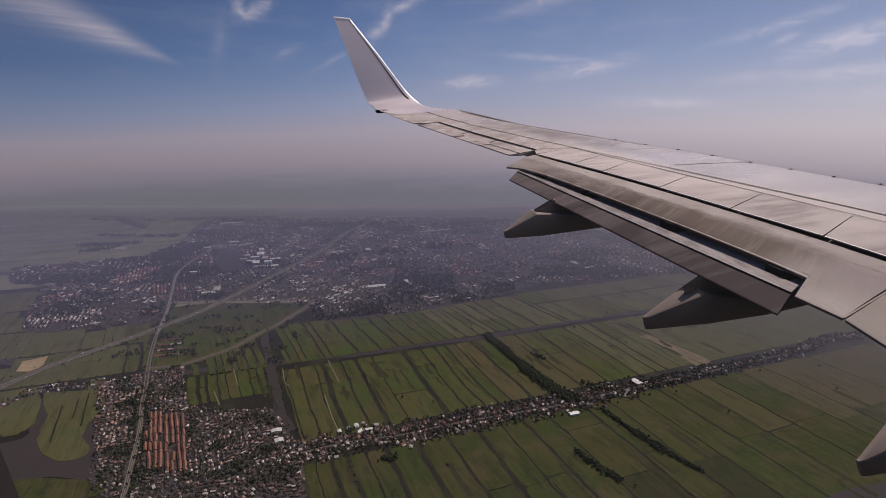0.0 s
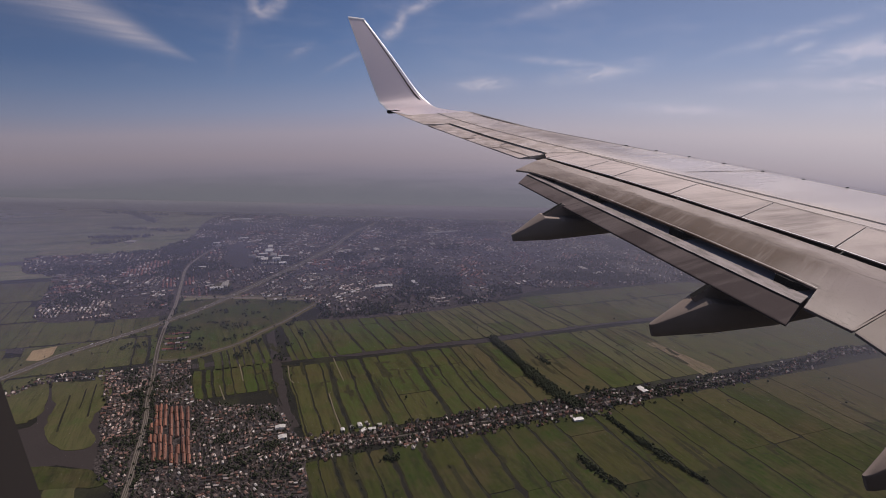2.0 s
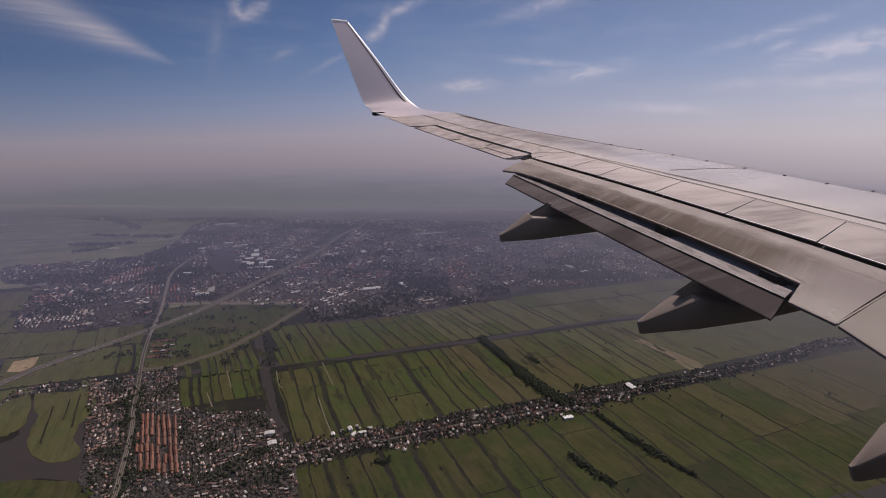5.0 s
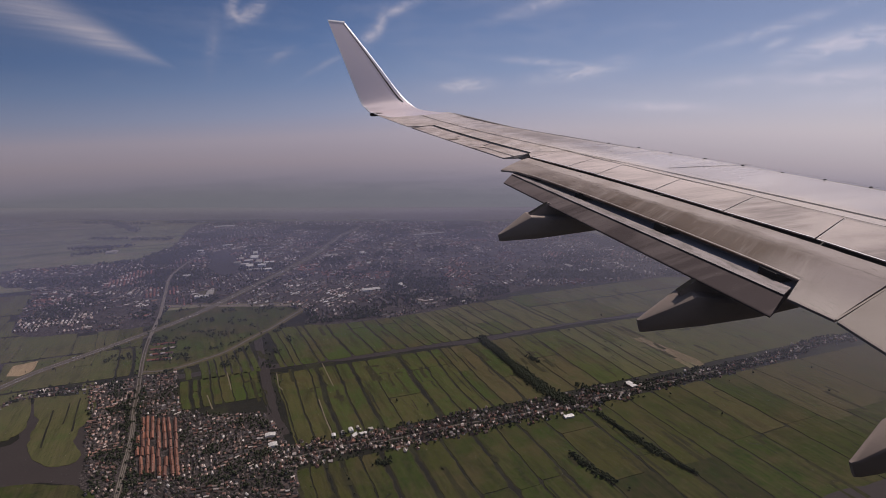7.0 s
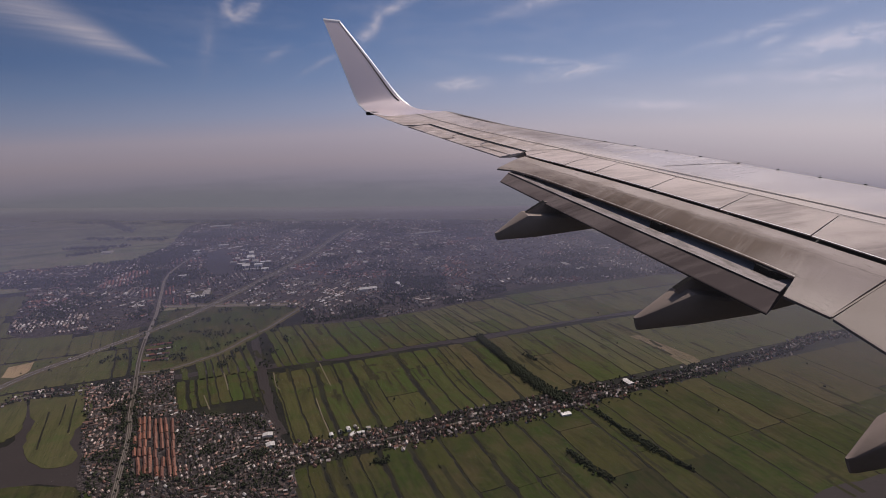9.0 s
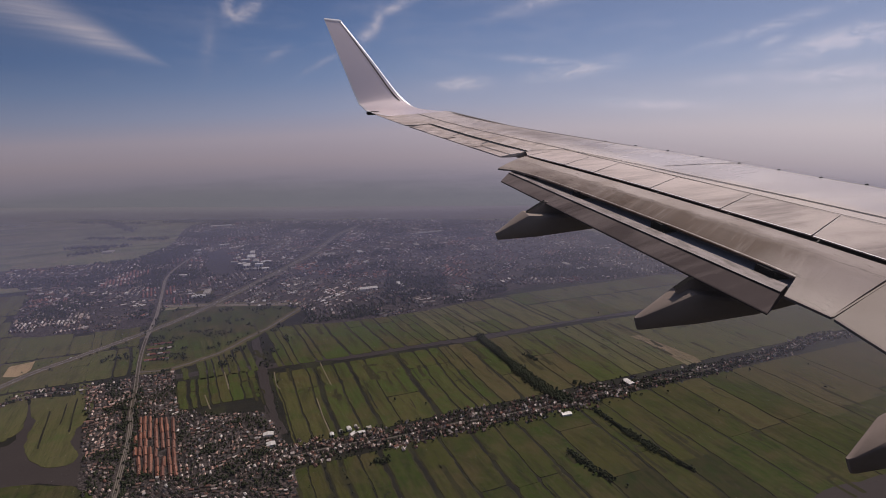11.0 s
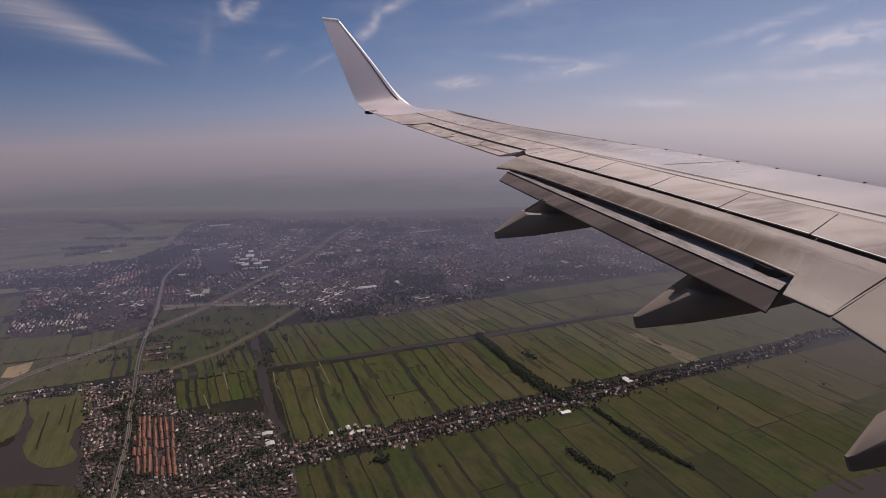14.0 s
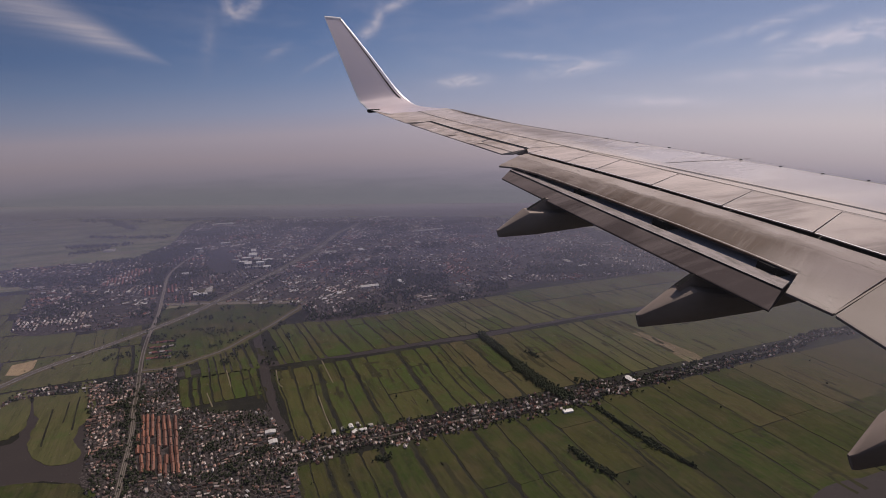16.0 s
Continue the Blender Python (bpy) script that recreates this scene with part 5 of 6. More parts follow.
def parcel(name, u0, u1, v0, v1, mat, banks):
    """One meadow between ditches, with uneven edges and sloping reedy banks."""
    pts = []
    n = max(2, int((v1 - v0) / 16))
    for i in range(n + 1):
        pts.append((u1, v0 + (v1 - v0) * i / n, 1))
    pts.append(((u0 + u1) / 2, v1, 0))
    for i in range(n + 1):
        pts.append((u0, v1 - (v1 - v0) * i / n, -1))
    pts.append(((u0 + u1) / 2, v0, 0))
    top, foot = [], []
    cut = min(4.0, (u1 - u0) * 0.1)
    for u, v, side in pts:
        if side and (v == v0 or v == v1):
            u -= cut * side
        p = polder(u, v)
        q = Vector((p.x * 0.02, p.y * 0.02, 0))
        w = noise.noise(q) * 3.2 + noise.noise(q * 3.1 + Vector((5, 5, 5))) * 2.2 + noise.noise(q * 7.7 + Vector((1, 6, 3))) * 1.3
        dv = noise.noise(q + Vector((3, 8, 1))) * 3
        top.append(polder(u + w + bend(u, v), v + dv))
        reach = side * banks[0 if side < 0 else 1] * (0.9 + 1.1 * noise.noise(q * 4.3 + Vector((2, 2, 7))))
        foot.append(polder(u + w + bend(u, v) + reach, v + dv))
    m = len(top)
    verts = [(p.x, p.y, 0.0) for p in top] + [(p.x, p.y, -0.8) for p in foot]
    faces = [tuple(range(m))] + [(i, i + m, (i + 1) % m + m, (i + 1) % m) for i in range(m)]
    return mesh_of(name, verts, faces, [mat, REED], [0] + [1] * m)


ditch_bushes = []


def build_fields():
    rnd = random.Random(5)
    count, spare = 0, []
    bands = [(-1050, -745, 900, 2400), (-735, -48, -60, 2400), (44, 484, 60, 2600), (530, 905, -150, 1200), (530, 760, 1200, 2900), (768, 930, 1200, 2900)]
    bands += [(-400, -60, -1500, -480), (-50, 330, -1500, -350), (345, 640, -1500, -350), (650, 900, -1600, -350), (910, 1180, -1700, -320), (345, 540, -215, 20), (945, 1240, 1950, 3000)]
    bands += [(1190, 1470, -1900, -340), (1480, 1800, -2000, -340), (650, 905, -345, -155), (545, 640, -345, -160)]
    # ditches between village and canal, and on the near side of the village: place along U and width
    known = {44: [(62, 9), (110, 6.4), (158, 5.1), (183, 16.8), (245, 7.7), (297, 14.2), (355, 4.5), (468, 20.7), (531, 6.4), (584, 7.1), (626, 6.4), (668, 5.1), (735, 11.6), (832, 5.1), (918, 5.1), (1012, 6.4), (1140, 5.1)],
             -735: [(17, 21.8), (66, 5.6), (115, 17.7), (161, 19.1), (215, 5.6), (266, 16.4), (343, 17.7), (426, 9.6), (512, 13.7), (580, 5.6), (650, 9.6), (730, 5.6), (850, 9.6), (935, 6.9), (1030, 5.6), (1125, 6.9)]}
    for v0, v1, ua, ub in bands:
        u = ua
        rows = known.get(v0, [])
        after = dict(zip([a for a, _ in rows], [b for b, _ in rows[1:]]))
        while u < ub:
            w = rnd.choice((28, 36, 44, 52, 62, 74, 86)) * (1.15 if 0 < v0 < 100 else 1)
            if u > 1320:
                w *= rnd.choice((1.8, 2.6, 3.4))
            elif v0 < -300 or u > 950:
                w *= 1.4
            if 300 < v0 < 700 and -215 < u < 150:
                w = min(w, rnd.choice((20, 26, 32)))
            if rows and u < rows[0][0] and u + w > rows[0][0] - 14:
                w = rows[0][0] - u
            if u in after:
                w = after[u] - u
            if ub - u < 14:
                break
            w = min(w, ub - u)
            cuts = [v0] if v0 != -735 else [v0, -330 + rnd.uniform(-50, 50)]
            step = (v1 - v0)
            while cuts[-1] < v1 - 1:
                nxt = min(v1, cuts[-1] + step * rnd.choice((0.3, 1.0, 1.0, 1.0) if v0 == -735 else (0.35, 0.55, 0.7, 1.0, 1.0) if u < 1200 else (0.6, 1.0, 1.0, 1.0)))
                if v1 - nxt < 50:
                    nxt = v1
                cuts.append(nxt)
            ditch = rnd.choice((2.0, 3.0, 4.0, 5.0, 6.5, 9.0, 14.0)) if -400 < u < 1250 else rnd.choice((0.0, 0.0, 0.6, 1.2, 2.0, 3.5))
            left = right = ditch / 2
            if rows and u <= rows[-1][0]:
                left, right = dict(rows).get(u, 4) / 2, dict(rows).get(u + w, 4) / 2
            lip = rnd.choice((0.0, 0.0, 0.4, 0.8, 1.6))
            for a, b in zip(cuts, cuts[1:]):
                c = polder(u + w / 2, (a + b) / 2)
                probes = [c, polder(u + w / 2, a + 20), polder(u + w / 2, b - 20)]
                if inside(c, TOWN_FAR) or inside(c, TOWN_NEAR) or any(inside(q, LAKE) for q in probes):
                    continue
                if any(near_line(q, MOTORWAY, 14) for q in probes[:1]) or any(near_line(q, CANAL_SIDE, 12 + w * 0.3) for q in probes) or near_line(c, CANAL_WEST, 26):
                    continue
                if c.y < 640 or abs(c.x) > c.y * 1.15 + 150:
                    continue
                mat, label = FIELD, "green meadow parcel between narrow ditches"
                r = rnd.random()
                uu = u + w / 2
                dry = (1470 < uu < 2300 and -450 < (a + b) / 2 < 0) or (850 < uu < 1010 and 40 < v0 < 480) or (640 < uu < 740 and 40 < v0 < 480)
                if (a + b) / 2 < -60 and uu > -300:
                    mat, label = (DARK, "dark green meadow parcel between ditches, dimmed for the near edge") if b < -310 and 300 < uu < 1050 else (DEEP, "deep green meadow parcel between ditches")
                if (v0 >= 530 and uu > 700 or v0 == 44 and uu > 1150) and r > 0.2:
                    mat, label = PALE, "pale green meadow parcel between ditches"
                if uu < -400:
                    mat, label = PALE, "pale olive meadow parcel between ditches"
                if dry and r < (0.75 if uu > 1470 else 0.45) or r < 0.025:
                    mat, label = DRY, "dry brownish meadow parcel between narrow ditches"
                if count > 285 or c.y > 2050 or abs(c.x) > c.y * 0.98:
                    me = parcel("meadow", u + left, u + w - right, a + lip, b - lip, mat, (left * 0.45, right * 0.45))
                    spare.append(([tuple(q.co) for q in me.vertices], [tuple(q.vertices) for q in me.polygons], [(mat, REED)[q.material_index] for q in me.polygons]))
                    bpy.data.meshes.remove(me)
                    continue
                if rnd.random() < 0.38:
                    s = a
                    while s < b:
                        q = polder(u + rnd.uniform(-2, 2) + bend(u, s), s)
                        ditch_bushes.append((q.x, q.y))
                        s += rnd.choice((4, 5, 6, 7, 9, 30))
                ob = new("meadow", parcel("meadow", u + left, u + w - right, a + lip, b - lip, mat, (left * 0.45, right * 0.45)))
                tagged(ob, label, "field", "polder meadows")
                count += 1
            u += w
    # dead-end ditches, some with a hooked end, and reedy margins
    for i in range(300):
        u, v = rnd.uniform(-60, 1900), rnd.choice((rnd.uniform(60, 470), rnd.uniform(60, 470), rnd.uniform(540, 880), rnd.uniform(-330, -60), rnd.uniform(-700, -340)))
        n = rnd.uniform(25, 150)
        line = [(u, v), (u + rnd.uniform(-3, 3), v + n / 2), (u + rnd.uniform(-5, 5), v + n)]
        if rnd.random() < 0.4:
            line.append((u + rnd.choice((-1, 1)) * rnd.uniform(12, 30), v + n + rnd.uniform(-4, 10)))
        pts = [polder(a + bend(a, b), b) for a, b in line]
        if any(inside(q, TOWN_NEAR) or inside(q, TOWN_FAR) or inside(q, LAKE) or near_line(q, VILLAGE, 75) or near_line(q, CANAL, 30) or near_line(q, MOTORWAY, 40) for q in pts):
            continue
        reed = rnd.random() < 0.45
        tagged(new("reed_margin" if reed else "ditch", ribbon("ditch", [tuple(q) for q in pts], rnd.choice((6, 9, 14)) if reed else rnd.choice((1.4, 1.8, 2.2, 3.0)), 0.02 + 0.0045 * (i % 60) + (0.3 if not reed else 0.0), REED if reed else GROUND, 0.05, wobble=0.45, step=14)),
               "brown reedy margin along a ditch" if reed else "narrow dark ditch that ends in the meadow", "reeds" if reed else "ditch", kind="structure")
    for line in [[(-1138, 1330), (-1086, 1239), (-1036, 1151)], [(-1118, 1371), (-1083, 1309), (-1058, 1261)], [(-1107, 1400), (-1056, 1309), (-1008, 1225)]]:
        tagged(new("ditch", ribbon("ditch", line, 4, 0.14, GROUND, 0.05, wobble=0.9, step=10)), "narrow dark ditch across the meadow tongue", "ditch", kind="structure")
    mats, vs, fs, ms = [FIELD, DRY, REED, DEEP, PALE, DARK], [], [], []
    for v, f, mat in spare:
        fs += [tuple(i + len(vs) for i in q) for q in f]
        vs += v
        ms += [mats.index(q) for q in mat]
    tagged(new("outer_meadows", mesh_of("outer_meadows", vs, fs, mats, ms)), "green and brown meadow strips between ditches", "field", kind="stuff")
    for poly, mat, label in (([(-1450, 1539), (-1488, 1613), (-1432, 1655), (-1397, 1591), (-1390, 1539)], BARE, "bare orange soil plot beside the motorway"),
                             ([(752, 1850), (770, 1860), (893, 1668), (902, 1626), (868, 1606)], STUBBLE, "dry beige stubble strip beyond the village"),
                             ([(735, 1846), (747, 1850), (800, 1752), (788, 1744)], STUBBLE, "narrow beige stubble strip beyond the village"),
                             ([(792, 1738), (806, 1745), (862, 1606), (838, 1596)], STUBBLE, "narrow beige stubble strip beyond the village"),
                             ([(660, 1985), (690, 1998), (777, 1868), (735, 1848)], DRY, "dry olive strip beside the stubble"),
                             ([(-1078, 990), (-996, 1010), (-928, 1014), (-840, 1006), (-786, 958), (-1043, 930)], DEEP, "olive meadow on the lake's near shore"),
                             ([(-1245, 1404), (-1074, 1409), (-999, 1271), (-999, 1239), (-974, 1182), (-926, 1139), (-909, 1094), (-938, 1077), (-990, 1090), (-1047, 1128), (-1082, 1163), (-1143, 1281), (-1171, 1301)], PALE, "green meadow tongue in the lake"),
                             ([(-1252, 1402), (-1190, 1308), (-1162, 1262), (-1142, 1216), (-1168, 1192), (-1260, 1196), (-1345, 1418)], PALE, "pale olive meadow on the lake's far shore"),
                             ([(-1234, 2384), (-1211, 2455), (-1147, 2472), (-1128, 2383), (-1167, 2300)], DRY, "pale dry sports field by the town")):
        if len(poly) > 5:
            ring = smooth_line(poly + poly[:1], 15)[:-1]
            poly = [(p.x + 7 * noise.noise(p * 0.03), p.y + 7 * noise.noise(p * 0.03 + Vector((4, 4, 4)))) for p in ring]
        m = len(poly)
        v = [(*p, 0.12) for p in poly] + [(*p, -1) for p in poly]
        f = [tuple(range(m))] + [(i, (i + 1) % m, (i + 1) % m + m, i + m) for i in range(m)]
        ob = new("bare_field", mesh_of("bare_field", v, f, mat))
        tagged(ob, label, "field")


build_fields()


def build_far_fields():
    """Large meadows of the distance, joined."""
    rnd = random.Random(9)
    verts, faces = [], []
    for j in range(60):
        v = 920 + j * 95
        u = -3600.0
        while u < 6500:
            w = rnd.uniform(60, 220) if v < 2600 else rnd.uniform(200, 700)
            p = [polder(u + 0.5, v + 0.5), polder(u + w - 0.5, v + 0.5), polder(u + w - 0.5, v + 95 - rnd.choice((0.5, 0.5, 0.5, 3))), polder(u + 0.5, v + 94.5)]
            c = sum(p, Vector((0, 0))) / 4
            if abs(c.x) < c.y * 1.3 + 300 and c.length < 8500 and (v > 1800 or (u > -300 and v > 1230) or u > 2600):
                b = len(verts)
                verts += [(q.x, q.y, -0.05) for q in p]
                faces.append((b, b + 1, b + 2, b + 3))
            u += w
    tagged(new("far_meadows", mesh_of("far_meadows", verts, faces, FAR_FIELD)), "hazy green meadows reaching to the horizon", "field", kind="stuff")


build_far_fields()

# ---------------------------------------------------------------- houses and trees


def gable(l, w, h, r, over=0.4):
    """Walls and roof of a house along x: vertices and faces of each."""
    a, b = l / 2, w / 2
    wall = ([(-a, -b, -1), (a, -b, -1), (a, b, -1), (-a, b, -1), (-a, -b, h), (a, -b, h), (a, b, h), (-a, b, h), (-a, 0, h + r), (a, 0, h + r)],
            [(0, 1, 5, 4), (2, 3, 7, 6), (1, 2, 6, 9, 5), (3, 0, 4, 8, 7)])
    o, d = a + over * 0.6, over * r / b
    t = 0.18
    roof = ([(-o, -b - over, h - d + t), (o, -b - over, h - d + t), (o, 0, h + r + t), (-o, 0, h + r + t), (-o, b + over, h - d + t), (o, b + over, h - d + t),
             (-o, -b - over, h - d), (o, -b - over, h - d), (-o, b + over, h - d), (o, b + over, h - d)],
            [(0, 1, 2, 3), (3, 2, 5, 4), (6, 7, 1, 0), (4, 5, 9, 8), (0, 3, 4, 8, 6), (1, 7, 9, 5, 2)])
    return wall, roof


def box_faces(x0, x1, y0, y1, z0, z1):
    v = [(x, y, z) for z in (z0, z1) for x, y in ((x0, y0), (x1, y0), (x1, y1), (x0, y1))]
    return v, [(0, 1, 5, 4), (1, 2, 6, 5), (2, 3, 7, 6), (3, 0, 4, 7), (4, 5, 6, 7)]


def house_prototype(name, l, w, h, r, roof_mat, label, category, annex=True, chimneys=1):
    top = new(name)
    wall, roof = gable(l, w, h, r)
    part("wall", mesh_of("wall", *wall, WALL), top)
    rf = part("roof", mesh_of("roof", *roof, roof_mat), top)
    for i in range(chimneys):
        x = -l / 2 + l * (i + 0.5) / chimneys
        part("chimney", mesh_of("chimney", *box_faces(x - 0.4, x + 0.4, -0.4, 0.4, h + r - 0.6, h + r + 1.1), WALL), rf)
    if annex:
        part("annex", mesh_of("annex", *box_faces(l * 0.05, l * 0.45, -w / 2 - 3.2, -w / 2 + 0.2, -1, 2.9), WALL), top)
    return tagged(top, label, category)


def clump_crown(seed, clumps, radius, height):
    """A crown of many uneven clumps; vertices and faces."""
    rnd = random.Random(seed)
    t = (1 + 5 ** 0.5) / 2
    ico = np.array([(-1, t, 0), (1, t, 0), (-1, -t, 0), (1, -t, 0), (0, -1, t), (0, 1, t), (0, -1, -t), (0, 1, -t), (t, 0, -1), (t, 0, 1), (-t, 0, -1), (-t, 0, 1)]) / 1.9
    tri = [(0, 11, 5), (0, 5, 1), (0, 1, 7), (0, 7, 10), (0, 10, 11), (1, 5, 9), (5, 11, 4), (11, 10, 2), (10, 7, 6), (7, 1, 8), (3, 9, 4), (3, 4, 2), (3, 2, 6), (3, 6, 8), (3, 8, 9), (4, 9, 5), (2, 4, 11), (6, 2, 10), (8, 6, 7), (9, 8, 1)]
    verts, faces = [], []
    for _ in range(clumps):
        a, b = rnd.uniform(0, 6.283), rnd.uniform(0.25, 1.0)
        rr = radius * 0.62 * rnd.uniform(0.2, 1.0) * (1.1 - 0.5 * abs(b - 0.55))
        c = np.array((math.cos(a) * rr, math.sin(a) * rr, height * (0.25 + 0.7 * b)))
        s = radius * rnd.uniform(0.32, 0.58)
        off = len(verts)
        for q in ico:
            verts.append(tuple(c + q * s * rnd.uniform(0.7, 1.25)))
        faces += [(x + off, y + off, z + off) for x, y, z in tri]
    return verts, faces


def tree_prototype(seed, radius, height, label):
    top = new("tree")
    v, f = [], []
    n = 6
    for k, (z, r) in enumerate(((-1, 0.34), (height * 0.3, 0.25), (height * 0.75, 0.10))):
        v += [(r * math.cos(6.283 * i / n) + 0.2 * k, r * math.sin(6.283 * i / n), z) for i in range(n)]
    f = [(k * n + i, k * n + (i + 1) % n, k * n + (i + 1) % n + n, k * n + i + n) for k in range(2) for i in range(n)]
    for a in (0.4, 2.4, 4.6):
        b = len(v)
        c, s = math.cos(a), math.sin(a)
        v += [(0.1, 0.1, height * 0.3), (-0.1, -0.1, height * 0.3), (0, 0, height * 0.34), (c * radius * 0.55, s * radius * 0.55, height * 0.62)]
        f += [(b, b + 1, b + 3), (b + 1, b + 2, b + 3), (b + 2, b, b + 3)]
    part("trunk", mesh_of("trunk", v, f, BARK), top)
    part("crown", mesh_of("crown", *clump_crown(seed, 16, radius, height), LEAF), top)
    return tagged(top, label, "tree", "polder trees")


def many(name, shapes, places, mats, label, category):
    """One object of many copies of a few shapes. places: shape, x, y, z, turn, sx, sy, sz; a shape: vertices, faces, index of the material."""
    vs, fs, ms, base = [], [], [], 0
    for i, (verts, faces, mat) in enumerate(shapes):
        pl = np.array([p[1:] for p in places if p[0] == i], float)
        if not len(pl):
            continue
        V0 = np.array(verts, float)
        S = V0[None] * pl[:, None, 4:7]
        c, s = np.cos(pl[:, 3])[:, None], np.sin(pl[:, 3])[:, None]
        P = np.stack([S[..., 0] * c - S[..., 1] * s + pl[:, None, 0], S[..., 0] * s + S[..., 1] * c + pl[:, None, 1], S[..., 2] + pl[:, None, 2]], -1)
        vs.append(P.reshape(-1, 3))
        for j in range(len(pl)):
            o = base + j * len(V0)
            fs += [tuple(x + o for x in f) for f in faces]
        ms += [mat] * (len(faces) * len(pl))
        base += len(pl) * len(V0)
    me = mesh_of(name, np.concatenate(vs).tolist(), fs, mats, ms)
    return tagged(new(name, me), label, category, kind="stuff")


def at(p, z=0.0, turn=0.0, s=1.0):
    return Matrix.LocRotScale((p[0], p[1], z), Euler((0, 0, turn)), (s, s, s))


def scatter_village():
    """The ribbon village: single houses, barns and trees along both sides of the street."""
    rnd = random.Random(11)
    protos = [house_prototype("house", 11, 8, 3.2, 4.4, ROOF, "small village house with a pitched tile roof", "house"),
              house_prototype("house", 9, 7.5, 5.4, 3.8, ROOF, "two-storey village house with a tile roof", "house"),
              house_prototype("house", 14, 9, 3.0, 5.0, ROOF, "long village house with a steep roof", "house"),
              house_prototype("barn", 24, 14, 4.0, 4.5, SHED, "pale farm barn with a low roof", "barn", annex=False, chimneys=0)]
    trees = [tree_prototype(21, 4.6, 10, "round dark green broadleaf tree"), tree_prototype(22, 3.6, 12, "tall dark green broadleaf tree"), tree_prototype(23, 5.4, 9, "spreading olive green tree"), tree_prototype(24, 3.0, 7, "small dark green garden tree")]
    for i, ob in enumerate(protos):
        tagged(ob, group="village houses" if i < 3 else "farm barns")
    used_h, used_t, spare_h, spare_t = [False] * 4, [False] * 4, [], []
    line = smooth_line(VILLAGE, 9)
    nh = nt = 0

    def stand(kinds, used, i, m):
        if used[i]:
            return copy_thing(kinds[i], m)
        used[i] = True
        kinds[i].matrix_basis = m
        return kinds[i]
    for i, p in enumerate(line[:-1]):
        d = (line[i + 1] - p).normalized()
        s = Vector((-d.y, d.x, 0))
        dense = 1.0 if i < len(line) * 0.42 else 0.55
        for side in (-1, 1):
            for row, dist in enumerate((9, 19, 29, 40, 52)):
                if rnd.random() > ((1.0, 0.95, 0.9, 0.7, 0.35) if dense == 1 else (0.75, 0.55, 0.2, 0.05, 0.0))[row]:
                    continue
                patch = noise.noise(p * 0.013 + Vector((side * 3, 0, 0)))
                if dense == 1 and row > 2 and patch < -0.15 or noise.noise(p * 0.05 + Vector((row, side, 4))) > 0.42:
                    continue
                q = p + s * side * (dist * (1.0 + 0.35 * patch) + rnd.uniform(-5, 5)) + d * rnd.uniform(-6, 6)
                turn = math.atan2(d.y, d.x) + rnd.choice((0, math.pi / 2, math.pi / 2)) + rnd.choice((rnd.uniform(-0.25, 0.25), rnd.uniform(-0.8, 0.8)))
                kind = rnd.choices((0, 1, 2, 3), (5, 4, 3, 0.08 if row else 0))[0]
                if nh < 290:
                    stand(protos, used_h, kind, at(q, 0, turn, rnd.uniform(0.62, 1.05)))
                    nh += 1
                else:
                    spare_h.append((q.x, q.y, turn))
            for _ in range(3 if i < len(line) * 0.45 else 4):
                if rnd.random() < 0.8:
                    q = p + s * side * (rnd.uniform(8, 58) if i < len(line) * 0.45 else rnd.uniform(5, 24) + 22 * max(0, noise.noise(p * 0.011))) + d * rnd.uniform(-6, 6)
                    if nt < 200 and rnd.random() < 0.4:
                        stand(trees, used_t, rnd.randrange(4), at(q, 0, rnd.uniform(0, 6.28), rnd.uniform(0.55, 1.05)))
                        nt += 1
                    else:
                        spare_t.append((q.x, q.y))
    # the wooded strip between the canal and the village, and its thin continuation
    for line, width, step, share in (([(144, 1846), (227, 1639), (258, 1560)], 21, 1.6, 0.05), ([(250, 1580), (284, 1508), (343, 1401), (370, 1368)], 29, 1.3, 0.05), ([(439, 1318), (470, 1255), (492, 1214)], 9, 2.6, 0.04), ([(492, 1214), (516, 1168), (540, 1128)], 18, 1.8, 0.03), ([(540, 1128), (565, 1090), (596, 1052)], 9, 3.5, 0.04), ([(320, 1130), (347, 1075), (392, 1024)], 15, 2.4, 0.04), ([(300, 1690), (330, 1640)], 12, 4, 0.1), ([(-165, 1092), (-138, 1098)], 20, 2, 0.05), ([(420, 1480), (470, 1440), (520, 1430)], 16, 3, 0.05)):
        for p in smooth_line(line, step):
            for _ in range(4):
                q = p + Vector((rnd.gauss(0, width / 2.6), rnd.gauss(0, width / 2.6), 0))
                if nt < 280 and rnd.random() < share:
                    stand(trees, used_t, rnd.randrange(3), at(q, 0, rnd.uniform(0, 6.28), rnd.uniform(0.7, 1.1) if width > 20 else rnd.uniform(0.6, 0.9)))
                    nt += 1
                else:
                    spare_t.append((q.x, q.y, rnd.uniform(0.7, 1.35) if width > 20 else rnd.uniform(0.5, 1.05)))
    return spare_h, spare_t


spare_houses, spare_trees = scatter_village()


